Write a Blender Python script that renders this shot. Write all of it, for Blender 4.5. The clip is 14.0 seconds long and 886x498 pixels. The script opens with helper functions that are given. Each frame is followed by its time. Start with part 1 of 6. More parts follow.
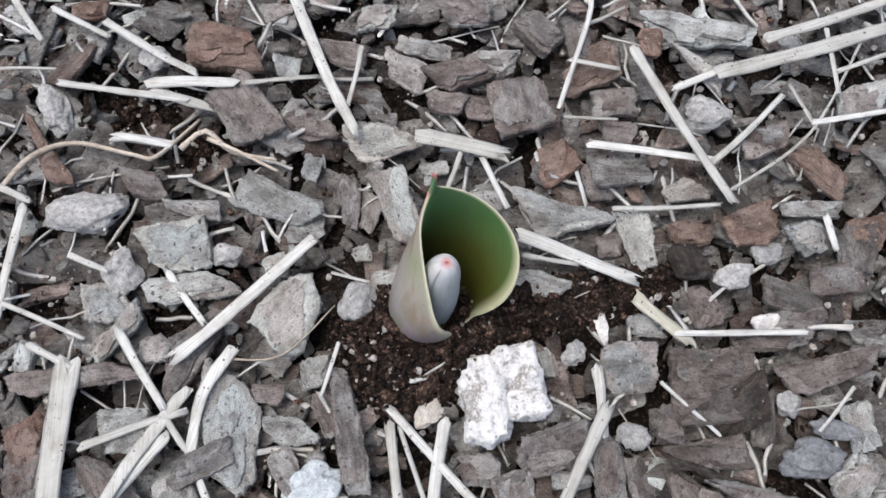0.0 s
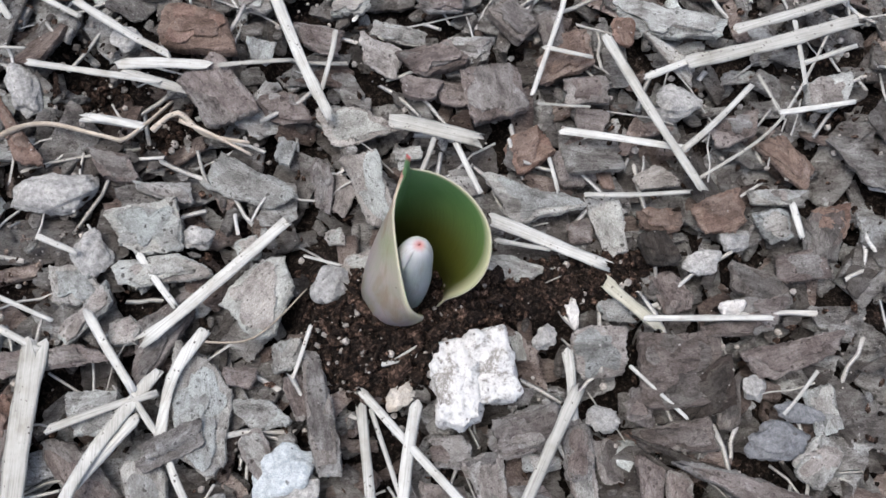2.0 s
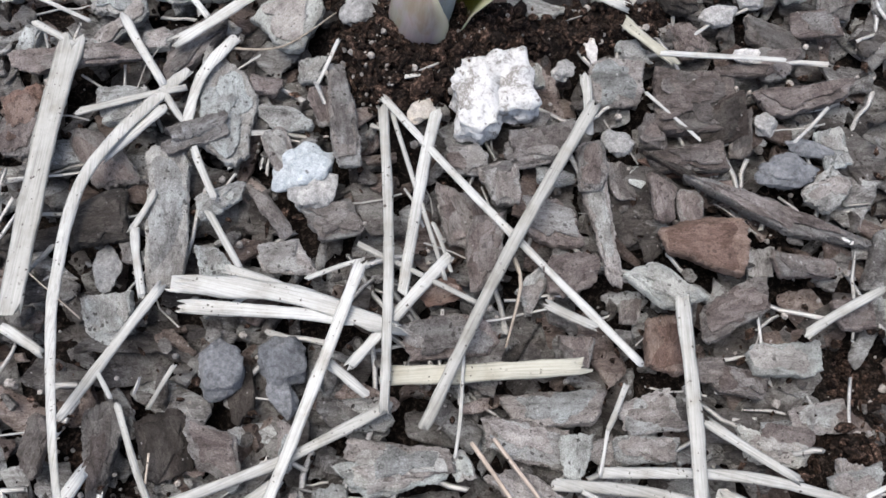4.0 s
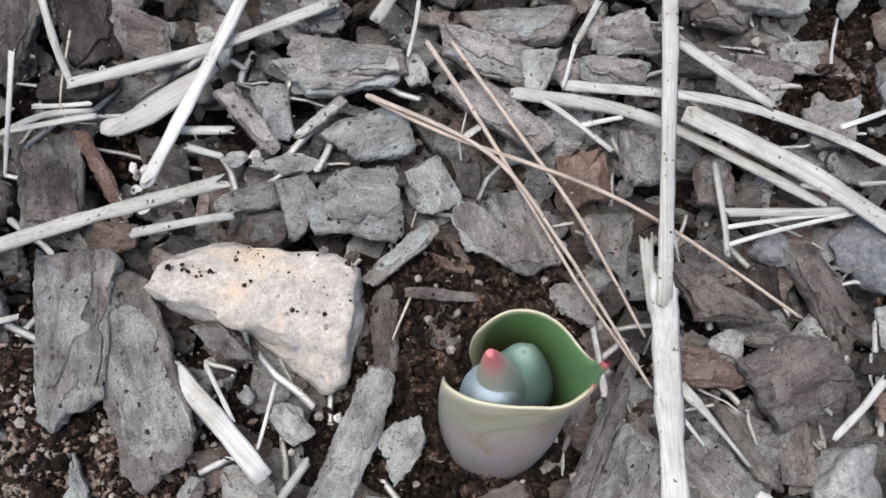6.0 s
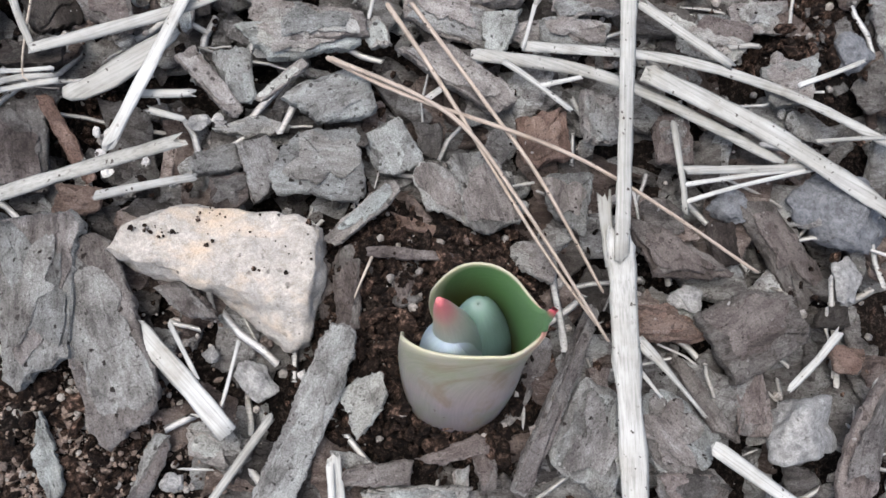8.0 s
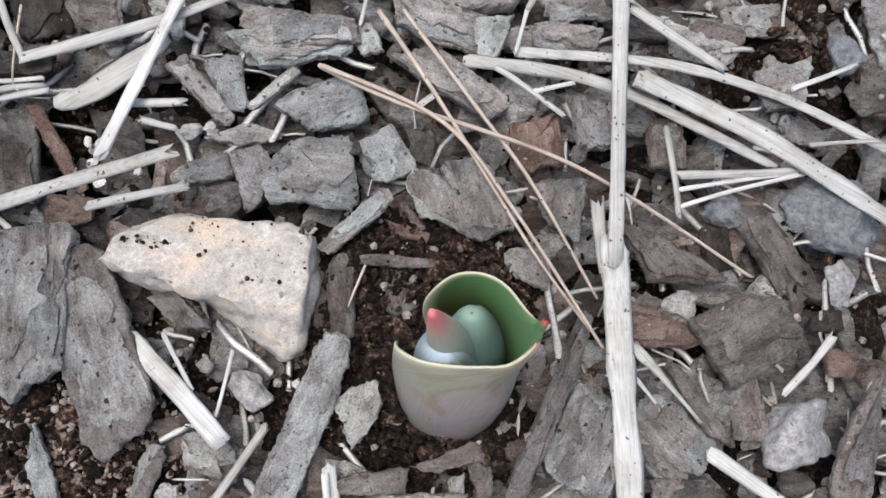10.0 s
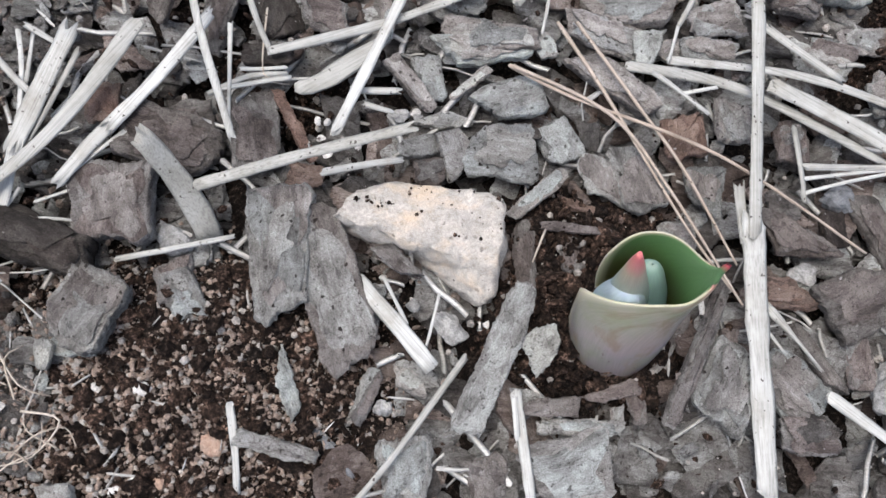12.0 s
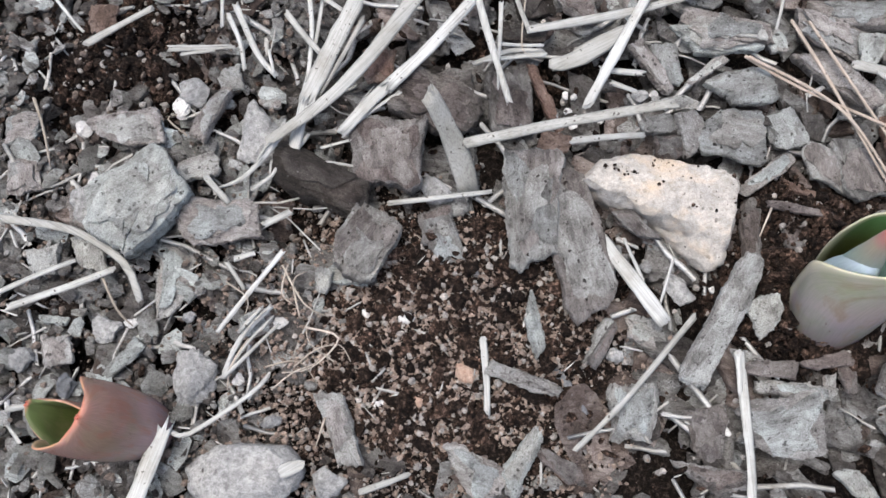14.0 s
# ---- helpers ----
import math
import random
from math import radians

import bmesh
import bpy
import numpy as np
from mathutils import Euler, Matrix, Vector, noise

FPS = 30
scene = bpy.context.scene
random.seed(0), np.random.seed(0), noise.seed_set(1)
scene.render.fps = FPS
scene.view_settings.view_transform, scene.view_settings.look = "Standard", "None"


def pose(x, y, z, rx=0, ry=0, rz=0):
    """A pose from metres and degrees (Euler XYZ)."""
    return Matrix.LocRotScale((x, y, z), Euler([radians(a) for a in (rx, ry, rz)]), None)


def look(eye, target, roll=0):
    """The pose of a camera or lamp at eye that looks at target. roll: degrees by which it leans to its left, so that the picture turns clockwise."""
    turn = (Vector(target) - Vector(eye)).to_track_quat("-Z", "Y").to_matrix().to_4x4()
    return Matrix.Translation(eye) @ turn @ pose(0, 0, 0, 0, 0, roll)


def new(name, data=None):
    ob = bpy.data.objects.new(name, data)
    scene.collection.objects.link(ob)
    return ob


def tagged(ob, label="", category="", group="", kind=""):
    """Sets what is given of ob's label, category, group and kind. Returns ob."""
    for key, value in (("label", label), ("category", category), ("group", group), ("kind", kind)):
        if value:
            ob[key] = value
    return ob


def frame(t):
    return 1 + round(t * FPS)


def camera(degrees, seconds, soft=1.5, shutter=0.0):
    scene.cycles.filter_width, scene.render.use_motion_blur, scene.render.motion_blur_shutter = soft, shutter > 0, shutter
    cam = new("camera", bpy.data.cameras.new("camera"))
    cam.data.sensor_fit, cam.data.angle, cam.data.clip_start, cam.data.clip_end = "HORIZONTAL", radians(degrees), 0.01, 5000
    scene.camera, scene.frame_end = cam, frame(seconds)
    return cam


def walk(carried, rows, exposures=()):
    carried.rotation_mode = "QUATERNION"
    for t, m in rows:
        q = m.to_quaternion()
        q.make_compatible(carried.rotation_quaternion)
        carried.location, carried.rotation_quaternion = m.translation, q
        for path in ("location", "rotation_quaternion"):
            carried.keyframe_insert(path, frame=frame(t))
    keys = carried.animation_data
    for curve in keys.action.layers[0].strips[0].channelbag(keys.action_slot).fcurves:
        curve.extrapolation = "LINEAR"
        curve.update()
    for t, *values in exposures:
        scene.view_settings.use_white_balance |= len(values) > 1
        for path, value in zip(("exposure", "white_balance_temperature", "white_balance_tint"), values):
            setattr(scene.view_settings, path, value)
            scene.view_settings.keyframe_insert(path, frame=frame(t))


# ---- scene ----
cam = camera(58.0, 14.0, soft=1.6)
PATH = [
    (0.0, look((-0.0346, 0.1630, 0.2852), (-0.0386, 0.2466, 0), -3.55)),
    (0.5, look((-0.0344, 0.1637, 0.2818), (-0.0346, 0.2416, 0), -0.58)),
    (1.0, look((-0.0315, 0.1627, 0.2824), (-0.0315, 0.2422, 0), -0.49)),
    (1.5, look((-0.0323, 0.1623, 0.2836), (-0.0276, 0.2431, 0), 2.65)),
    (2.0, look((-0.0343, 0.1587, 0.2852), (-0.0286, 0.2405, 0), 3.37)),
    (2.2, look((-0.0325, 0.1584, 0.2873), (-0.0292, 0.2403, 0), 1.75)),
    (4.3, look((-0.0381, 0.0225, 0.2437), (-0.0336, 0.1117, 0), 6.32)),
    (4.5, look((-0.0380, 0.0132, 0.2355), (-0.0316, 0.0921, 0), 8.58)),
    (5.0, look((-0.0335, -0.0048, 0.2257), (-0.0253, 0.0607, 0), 11.75)),
    (5.5, look((-0.0302, -0.0149, 0.2218), (-0.0192, 0.0411, 0), 16.05)),
    (6.0, look((-0.0252, -0.0359, 0.2126), (-0.0131, 0.0119, 0), 19.62)),
    (6.5, look((-0.0193, -0.0418, 0.2084), (-0.0073, 0.0027, 0), 20.49)),
    (7.0, look((-0.0184, -0.0443, 0.2084), (-0.0056, -0.0038, 0), 22.63)),
    (7.5, look((-0.0154, -0.0434, 0.2134), (-0.0020, -0.0009, 0), 22.37)),
    (8.0, look((-0.0155, -0.0424, 0.2148), (-0.0017, 0.0016, 0), 22.10)),
    (8.2, look((-0.0141, -0.0426, 0.2140), (-0.0002, 0.0008, 0), 22.64)),
    (10.5, look((-0.0155, -0.0387, 0.2166), (-0.0007, 0.0045, 0), 23.01)),
    (11.0, look((-0.0270, -0.0421, 0.2277), (-0.0136, 0.0037, 0), 20.90)),
    (11.5, look((-0.0433, -0.0584, 0.2407), (-0.0295, -0.0031, 0), 19.59)),
    (12.0, look((-0.0641, -0.0694, 0.2524), (-0.0530, -0.0126, 0), 17.67)),
    (12.5, look((-0.0840, -0.0797, 0.2660), (-0.0803, -0.0229, 0), 11.81)),
    (13.0, look((-0.0989, -0.0921, 0.2745), (-0.0982, -0.0364, 0), 10.51)),
    (13.5, look((-0.1098, -0.0969, 0.2777), (-0.1142, -0.0395, 0), 6.52)),
    (14.0, look((-0.1235, -0.1009, 0.2745), (-0.1317, -0.0405, 0), 3.99)),
]
walk(cam, PATH)

# ---- light: a bright overcast sky ----
world = bpy.data.worlds.new("overcast_sky")
scene.world = world
world.use_nodes = True
wn, wl = world.node_tree.nodes, world.node_tree.links
sky = wn.new("ShaderNodeTexSky")
sky.sky_type = "NISHITA"
sky.sun_disc = False
sky.sun_elevation = radians(74)
sky.sun_rotation = radians(-72)
sky.air_density = 0.7
sky.dust_density = 4.0
veil = wn.new("ShaderNodeHueSaturation")
veil.inputs["Saturation"].default_value = 0.85
wl.new(sky.outputs[0], veil.inputs["Color"])
wl.new(veil.outputs[0], wn["Background"].inputs["Color"])
wn["Background"].inputs["Strength"].default_value = 0.125

sun = new("sun", bpy.data.lights.new("sun", "SUN"))
sun.data.energy = 0.8
sun.data.angle = radians(40)
sun.data.color = (1.0, 0.995, 0.99)
sun.matrix_world = look((-0.30, 0.10, 1.15), (0, 0, 0))
scene.view_settings.exposure = 1.41


# ---- materials ----
def node_mat(name, rough=0.85, spec=0.25):
    m = bpy.data.materials.new(name)
    m.use_nodes = True
    nt = m.node_tree
    b = nt.nodes["Principled BSDF"]
    b.inputs["Roughness"].default_value = rough
    b.inputs["Specular IOR Level"].default_value = spec
    return m, nt, b


def nd(nt, kind, **ins):
    n = nt.nodes.new(kind)
    for k, v in ins.items():
        n.inputs[k.replace("_", " ")].default_value = v
    return n


def coords(nt, stretch=(1, 1, 1), shift=True):
    """Object coordinates in metres, stretched, and shifted by the object's own random number."""
    tc = nt.nodes.new("ShaderNodeTexCoord")
    mp = nt.nodes.new("ShaderNodeMapping")
    mp.inputs["Scale"].default_value = stretch
    nt.links.new(tc.outputs["Object"], mp.inputs["Vector"])
    if shift:
        info = nt.nodes.new("ShaderNodeObjectInfo")
        mul = nt.nodes.new("ShaderNodeMath")
        mul.operation = "MULTIPLY"
        mul.inputs[1].default_value = 7.3
        nt.links.new(info.outputs["Random"], mul.inputs[0])
        cx = nt.nodes.new("ShaderNodeCombineXYZ")
        nt.links.new(mul.outputs[0], cx.inputs["X"])
        nt.links.new(mul.outputs[0], cx.inputs["Z"])
        nt.links.new(cx.outputs[0], mp.inputs["Location"])
    return mp.outputs["Vector"]


def noise_tex(nt, vec, scale, detail=5.0, rough=0.6, distort=0.0):
    n = nd(nt, "ShaderNodeTexNoise", Scale=scale, Detail=detail, Roughness=rough, Distortion=distort)
    nt.links.new(vec, n.inputs["Vector"])
    return n.outputs["Fac"]


def ramp(nt, fac, stops):
    r = nt.nodes.new("ShaderNodeValToRGB")
    e = r.color_ramp.elements
    while len(e) < len(stops):
        e.new(0.5)
    for el, (pos, col) in zip(e, stops):
        el.position = pos
        el.color = (*col, 1) if len(col) == 3 else (col[0], col[0], col[0], 1)
    nt.links.new(fac, r.inputs["Fac"])
    return r.outputs["Color"]


def mix(nt, fac, a, b, mode="MIX"):
    m = nt.nodes.new("ShaderNodeMix")
    m.data_type = "RGBA"
    m.blend_type = mode
    for sock, val in ((m.inputs["Factor"], fac), (m.inputs["A"], a), (m.inputs["B"], b)):
        if isinstance(val, (int, float)):
            sock.default_value = val
        elif isinstance(val, tuple):
            sock.default_value = (*val, 1)
        else:
            nt.links.new(val, sock)
    return m.outputs["Result"]


def bump(nt, b, height, strength, dist):
    n = nt.nodes.new("ShaderNodeBump")
    n.inputs["Strength"].default_value = strength
    n.inputs["Distance"].default_value = dist
    nt.links.new(height, n.inputs["Height"])
    nt.links.new(n.outputs[0], b.inputs["Normal"])


def specks(nt, vec, scale, size):
    """A mask of small crumbs of uneven size and outline: 1 inside a speck."""
    wob = nd(nt, "ShaderNodeTexNoise", Scale=scale * 1.6, Detail=2.0)
    nt.links.new(vec, wob.inputs["Vector"])
    mad = nt.nodes.new("ShaderNodeVectorMath")
    mad.operation = "MULTIPLY_ADD"
    mad.inputs[1].default_value = (0.9 / scale,) * 3
    nt.links.new(wob.outputs["Color"], mad.inputs[0])
    nt.links.new(vec, mad.inputs[2])
    v = nd(nt, "ShaderNodeTexVoronoi", Scale=scale, Randomness=1.0)
    nt.links.new(mad.outputs[0], v.inputs["Vector"])
    sep = nt.nodes.new("ShaderNodeSeparateXYZ")
    nt.links.new(v.outputs["Color"], sep.inputs[0])
    add = nt.nodes.new("ShaderNodeMath")
    add.operation = "MULTIPLY_ADD"
    add.inputs[1].default_value = 0.42
    nt.links.new(sep.outputs["X"], add.inputs[0])
    nt.links.new(v.outputs["Distance"], add.inputs[2])
    return ramp(nt, add.outputs[0], [(size * 1.35, (1,)), (size * 1.75, (0,))])


def bark_mat(name, dark, mid, light, soil=0.5, island=False):
    dark, mid, light = [(0.895 * r, g, 1.0 * b) for r, g, b in (dark, mid, light)]
    m, nt, b = node_mat(name, 0.9, 0.2)
    grain = coords(nt, (0.62, 1, 1), not island)
    plain = coords(nt, (1, 1, 1), not island)
    fine = noise_tex(nt, grain, 760, 9, 0.8, 0.2)
    flake = noise_tex(nt, grain, 120, 7, 0.66, 0.35)
    # thin plates of bark, one broken off above the other
    plates = ramp(nt, flake, [(0.30, (0.0,)), (0.345, (0.24,)), (0.43, (0.30,)), (0.45, (0.52,)), (0.53, (0.58,)), (0.548, (0.8,)), (0.64, (0.86,)), (0.66, (1.0,))])
    # cracks along the grain
    warp = nt.nodes.new("ShaderNodeVectorMath")
    warp.operation = "MULTIPLY_ADD"
    warp.inputs[1].default_value = (0.010, 0.010, 0.010)
    wn_ = nd(nt, "ShaderNodeTexNoise", Scale=190.0, Detail=3.0)
    nt.links.new(grain, wn_.inputs["Vector"])
    nt.links.new(wn_.outputs["Color"], warp.inputs[0])
    nt.links.new(grain, warp.inputs[2])
    vor = nd(nt, "ShaderNodeTexVoronoi", Scale=95.0)
    vor.feature = "DISTANCE_TO_EDGE"
    nt.links.new(warp.outputs[0], vor.inputs["Vector"])
    crack = ramp(nt, vor.outputs["Distance"], [(0.0, (0.0,)), (0.022, (1.0,))])
    strips = noise_tex(nt, coords(nt, (0.10, 1, 1), not island), 430, 6, 0.72, 0.6)
    relief = mix(nt, 0.68, plates, mix(nt, 0.55, fine, strips))
    relief = mix(nt, 0.22, relief, mix(nt, 1.0, relief, crack, "MULTIPLY"))
    col = ramp(nt, relief, [(0.28, dark), (0.48, mid), (0.72, light)])
    blotch = ramp(nt, noise_tex(nt, plain, 85, 5, 0.65), [(0.34, (0.66, 0.635, 0.62)), (0.5, (1.0, 0.99, 0.98)), (0.66, (1.26, 1.26, 1.26))])
    col = mix(nt, 0.9, col, blotch, "MULTIPLY")
    if island:
        layer = nt.nodes.new("ShaderNodeNewGeometry").outputs["Random Per Island"]
        col = mix(nt, 1.0, col, ramp(nt, layer, [(0.0, (0.50, 0.46, 0.44)), (0.35, (0.9, 0.86, 0.84)), (0.75, (1.25, 1.24, 1.23)), (1.0, (2.0, 2.02, 2.04))]), "MULTIPLY")
    else:
        rnd = nt.nodes.new("ShaderNodeObjectInfo").outputs["Random"]
        tones = [(0.0, (0.84, 0.74, 0.71)), (0.25, (1.10, 0.98, 0.95)), (0.5, (0.86, 0.86, 0.86)), (0.75, (1.12, 1.05, 1.01)), (1.0, (1.12, 1.14, 1.15))]
        col = mix(nt, 1.0, col, ramp(nt, rnd, tones), "MULTIPLY")
    micro = noise_tex(nt, plain, 2300, 4, 0.75)
    col = mix(nt, 0.9, col, ramp(nt, micro, [(0.34, (0.55, 0.53, 0.52)), (0.5, (1.0, 1.0, 1.0)), (0.66, (1.42, 1.42, 1.42))]), "MULTIPLY")
    # clinging crumbs of soil and a few pale fungal specks
    patch = ramp(nt, noise_tex(nt, plain, 120, 3), [(0.40, (0,)), (0.56, (soil,))])
    dirt = mix(nt, 1.0, specks(nt, plain, 430, 0.22), patch, "MULTIPLY")
    col = mix(nt, dirt, col, (0.018, 0.013, 0.010))
    pits = mix(nt, 1.0, specks(nt, grain, 1150, 0.20), ramp(nt, noise_tex(nt, plain, 210, 3), [(0.42, (0.1,)), (0.56, (0.75,))]), "MULTIPLY")
    col = mix(nt, pits, col, (0.030, 0.024, 0.020))
    pale = mix(nt, 1.0, specks(nt, plain, 560, 0.17), ramp(nt, noise_tex(nt, plain, 80, 3), [(0.54, (0,)), (0.64, (0.55,))]), "MULTIPLY")
    col = mix(nt, pale, col, (0.56, 0.55, 0.53))
    nt.links.new(col, b.inputs["Base Color"])
    bump(nt, b, mix(nt, 0.45, relief, micro), 1.0, 0.0024)
    return m


BARK = {
    "g": bark_mat("weathered_grey_bark", (0.068, 0.060, 0.057), (0.285, 0.264, 0.254), (0.50, 0.485, 0.475), 0.75),
    "n": bark_mat("taupe_brown_bark", (0.036, 0.029, 0.027), (0.168, 0.142, 0.135), (0.335, 0.305, 0.296), 0.65),
    "r": bark_mat("rust_brown_bark", (0.050, 0.031, 0.024), (0.170, 0.112, 0.091), (0.31, 0.225, 0.195)),
    "p": bark_mat("bleached_pale_bark", (0.115, 0.104, 0.097), (0.345, 0.328, 0.312), (0.54, 0.525, 0.505), 0.8),
    "m": bark_mat("dark_taupe_bark", (0.022, 0.018, 0.016), (0.105, 0.089, 0.083), (0.235, 0.208, 0.198)),
    "k": bark_mat("grey_brown_bark", (0.048, 0.042, 0.040), (0.215, 0.197, 0.189), (0.41, 0.395, 0.385), 0.95),
    "d": bark_mat("damp_dark_bark", (0.010, 0.008, 0.007), (0.040, 0.032, 0.028), (0.110, 0.092, 0.084)),
}
MULCH = bark_mat("mulch_bark", (0.018, 0.015, 0.014), (0.128, 0.110, 0.104), (0.315, 0.293, 0.283), 0.7, True)
MULCH_PALE = bark_mat("mulch_pale_bark", (0.060, 0.054, 0.050), (0.225, 0.211, 0.200), (0.43, 0.415, 0.40), 0.6, True)
MULCH_RED = bark_mat("mulch_red_bark", (0.026, 0.019, 0.016), (0.120, 0.085, 0.074), (0.29, 0.23, 0.21), 0.7, True)


def straw_mat(name, base, shade, island=False):
    m, nt, b = node_mat(name, 0.62, 0.35)
    along = coords(nt, (0.03, 1, 1), not island)
    plain = coords(nt, (1, 1, 1), not island)
    fibre = noise_tex(nt, along, 1900, 4, 0.6)
    col = ramp(nt, fibre, [(0.27, shade), (0.52, base), (0.8, tuple(min(0.85, c * 1.2) for c in base))])
    stain = ramp(nt, noise_tex(nt, plain, 60, 4, 0.7), [(0.40, (1.05, 1.05, 1.05)), (0.55, (0.86, 0.85, 0.82)), (0.72, (0.56, 0.52, 0.46))])
    col = mix(nt, 0.85, col, stain, "MULTIPLY")
    rnd = nt.nodes.new("ShaderNodeNewGeometry").outputs["Random Per Island"] if island else nt.nodes.new("ShaderNodeObjectInfo").outputs["Random"]
    col = mix(nt, 1.0, col, ramp(nt, rnd, [(0.0, (0.70, 0.69, 0.67)), (1.0, (1.14, 1.14, 1.15))]), "MULTIPLY")
    dirt = mix(nt, 1.0, specks(nt, plain, 640, 0.19), ramp(nt, noise_tex(nt, plain, 90, 2), [(0.46, (0,)), (0.56, (0.9,))]), "MULTIPLY")
    col = mix(nt, dirt, col, (0.03, 0.02, 0.015))
    nt.links.new(col, b.inputs["Base Color"])
    bump(nt, b, fibre, 0.6, 0.0002)
    return m


STRAW = straw_mat("bleached_straw", (0.385, 0.388, 0.368), (0.235, 0.236, 0.222))
STRAW_YELLOW = straw_mat("yellowish_straw", (0.41, 0.404, 0.340), (0.27, 0.262, 0.212))
STRAW_BITS = straw_mat("straw_bits", (0.43, 0.426, 0.405), (0.25, 0.246, 0.23), True)
NEEDLE = straw_mat("dry_pine_needle", (0.325, 0.272, 0.226), (0.225, 0.18, 0.145))
FIBRE = straw_mat("pale_root_fibre", (0.42, 0.37, 0.31), (0.26, 0.22, 0.18))


def stone_mat(name, dark, light, grit, rough=0.8, island=False, lichen=0.0):
    m, nt, b = node_mat(name, rough, 0.35)
    vec = coords(nt, (1, 1, 1), not island)
    n1 = noise_tex(nt, vec, 520, 8, 0.78)
    n2 = noise_tex(nt, vec, 110, 6, 0.68)
    col = ramp(nt, n1, [(0.36, dark), (0.62, light)])
    col = mix(nt, 0.8, col, ramp(nt, n2, [(0.35, (0.72, 0.72, 0.72)), (0.68, (1.18, 1.17, 1.15))]), "MULTIPLY")
    rnd = nt.nodes.new("ShaderNodeNewGeometry").outputs["Random Per Island"] if island else nt.nodes.new("ShaderNodeObjectInfo").outputs["Random"]
    col = mix(nt, 1.0, col, ramp(nt, rnd, [(0.0, (0.8, 0.8, 0.8)), (1.0, (1.16, 1.15, 1.13))]), "MULTIPLY")
    if lichen:
        col = mix(nt, ramp(nt, noise_tex(nt, vec, 48, 5, 0.7, 0.5), [(0.50, (0,)), (0.66, (lichen,))]), col, (0.64, 0.50, 0.35))
    col = mix(nt, mix(nt, 1.0, specks(nt, vec, 380, 0.2), ramp(nt, n2, [(0.46, (0,)), (0.6, (grit,))]), "MULTIPLY"), col, (0.035, 0.025, 0.02))
    nt.links.new(col, b.inputs["Base Color"])
    micro = noise_tex(nt, vec, 2100, 4, 0.75)
    col = mix(nt, 0.6, col, ramp(nt, micro, [(0.34, (0.6, 0.6, 0.6)), (0.66, (1.35, 1.35, 1.35))]), "MULTIPLY")
    nt.links.new(col, b.inputs["Base Color"])
    bump(nt, b, mix(nt, 0.5, n1, n2), 1.0, 0.0022)
    return m


STONE = {
    "s": stone_mat("grey_stone", (0.17, 0.17, 0.167), (0.43, 0.43, 0.42), 0.8),
    "u": stone_mat("blue_grey_stone", (0.085, 0.09, 0.096), (0.235, 0.245, 0.26), 0.6),
    "w": stone_mat("chalky_white_stone", (0.46, 0.45, 0.43), (0.74, 0.73, 0.71), 0.9),
    "q": stone_mat("buff_quartzite", (0.42, 0.384, 0.335), (0.68, 0.648, 0.595), 1.0, 0.6, False, 0.7),
    "b": stone_mat("pale_blue_stone", (0.33, 0.38, 0.41), (0.62, 0.67, 0.69), 0.9),
    "o": stone_mat("orange_pebble", (0.33, 0.20, 0.14), (0.55, 0.41, 0.32), 0.4),
}
GRIT = stone_mat("pale_grit", (0.17, 0.155, 0.14), (0.50, 0.47, 0.435), 0.5, 0.8, True)


def slab_mat(name):
    """Chalk-white crumbly stone with grey crusts and dark specks."""
    m, nt, b = node_mat(name, 0.85, 0.25)
    vec = coords(nt)
    n1 = noise_tex(nt, vec, 430, 8, 0.75)
    n2 = noise_tex(nt, vec, 95, 6, 0.7, 0.3)
    col = ramp(nt, n1, [(0.36, (0.29, 0.29, 0.28)), (0.46, (0.57, 0.572, 0.56)), (0.66, (0.73, 0.735, 0.72))])
    crust = mix(nt, 1.0, ramp(nt, n2, [(0.53, (0,)), (0.58, (1,))]), ramp(nt, noise_tex(nt, vec, 900, 5, 0.8), [(0.40, (0.2,)), (0.52, (1.0,))]), "MULTIPLY")
    col = mix(nt, crust, col, (0.24, 0.225, 0.205))
    col = mix(nt, mix(nt, 1.0, specks(nt, vec, 360, 0.17), (0.7, 0.7, 0.7), "MULTIPLY"), col, (0.06, 0.05, 0.045))
    nt.links.new(col, b.inputs["Base Color"])
    bump(nt, b, mix(nt, 0.5, n1, n2), 1.0, 0.0030)
    return m


SLAB = slab_mat("crumbly_white_slab")


def soil_mat(name, island=False):
    m, nt, b = node_mat(name, 0.95, 0.12)
    vec = coords(nt, (1, 1, 1), False)
    n1 = noise_tex(nt, vec, 620, 6, 0.75)
    n2 = noise_tex(nt, vec, 45, 4, 0.6)
    col = ramp(nt, n1, [(0.40, (0.003, 0.0025, 0.002)), (0.53, (0.0135, 0.0098, 0.0078)), (0.66, (0.075, 0.059, 0.050))])
    col = mix(nt, 0.8, col, ramp(nt, n2, [(0.36, (0.7, 0.68, 0.66)), (0.66, (1.35, 1.3, 1.26))]), "MULTIPLY")
    if island:
        rnd = nt.nodes.new("ShaderNodeNewGeometry").outputs["Random Per Island"]
        col = mix(nt, 1.0, col, ramp(nt, rnd, [(0.0, (0.8, 0.75, 0.72)), (0.6, (2.0, 1.75, 1.6)), (1.0, (4.6, 4.0, 3.7))]), "MULTIPLY")
    nt.links.new(col, b.inputs["Base Color"])
    bump(nt, b, n1, 1.0, 0.0016)
    return m


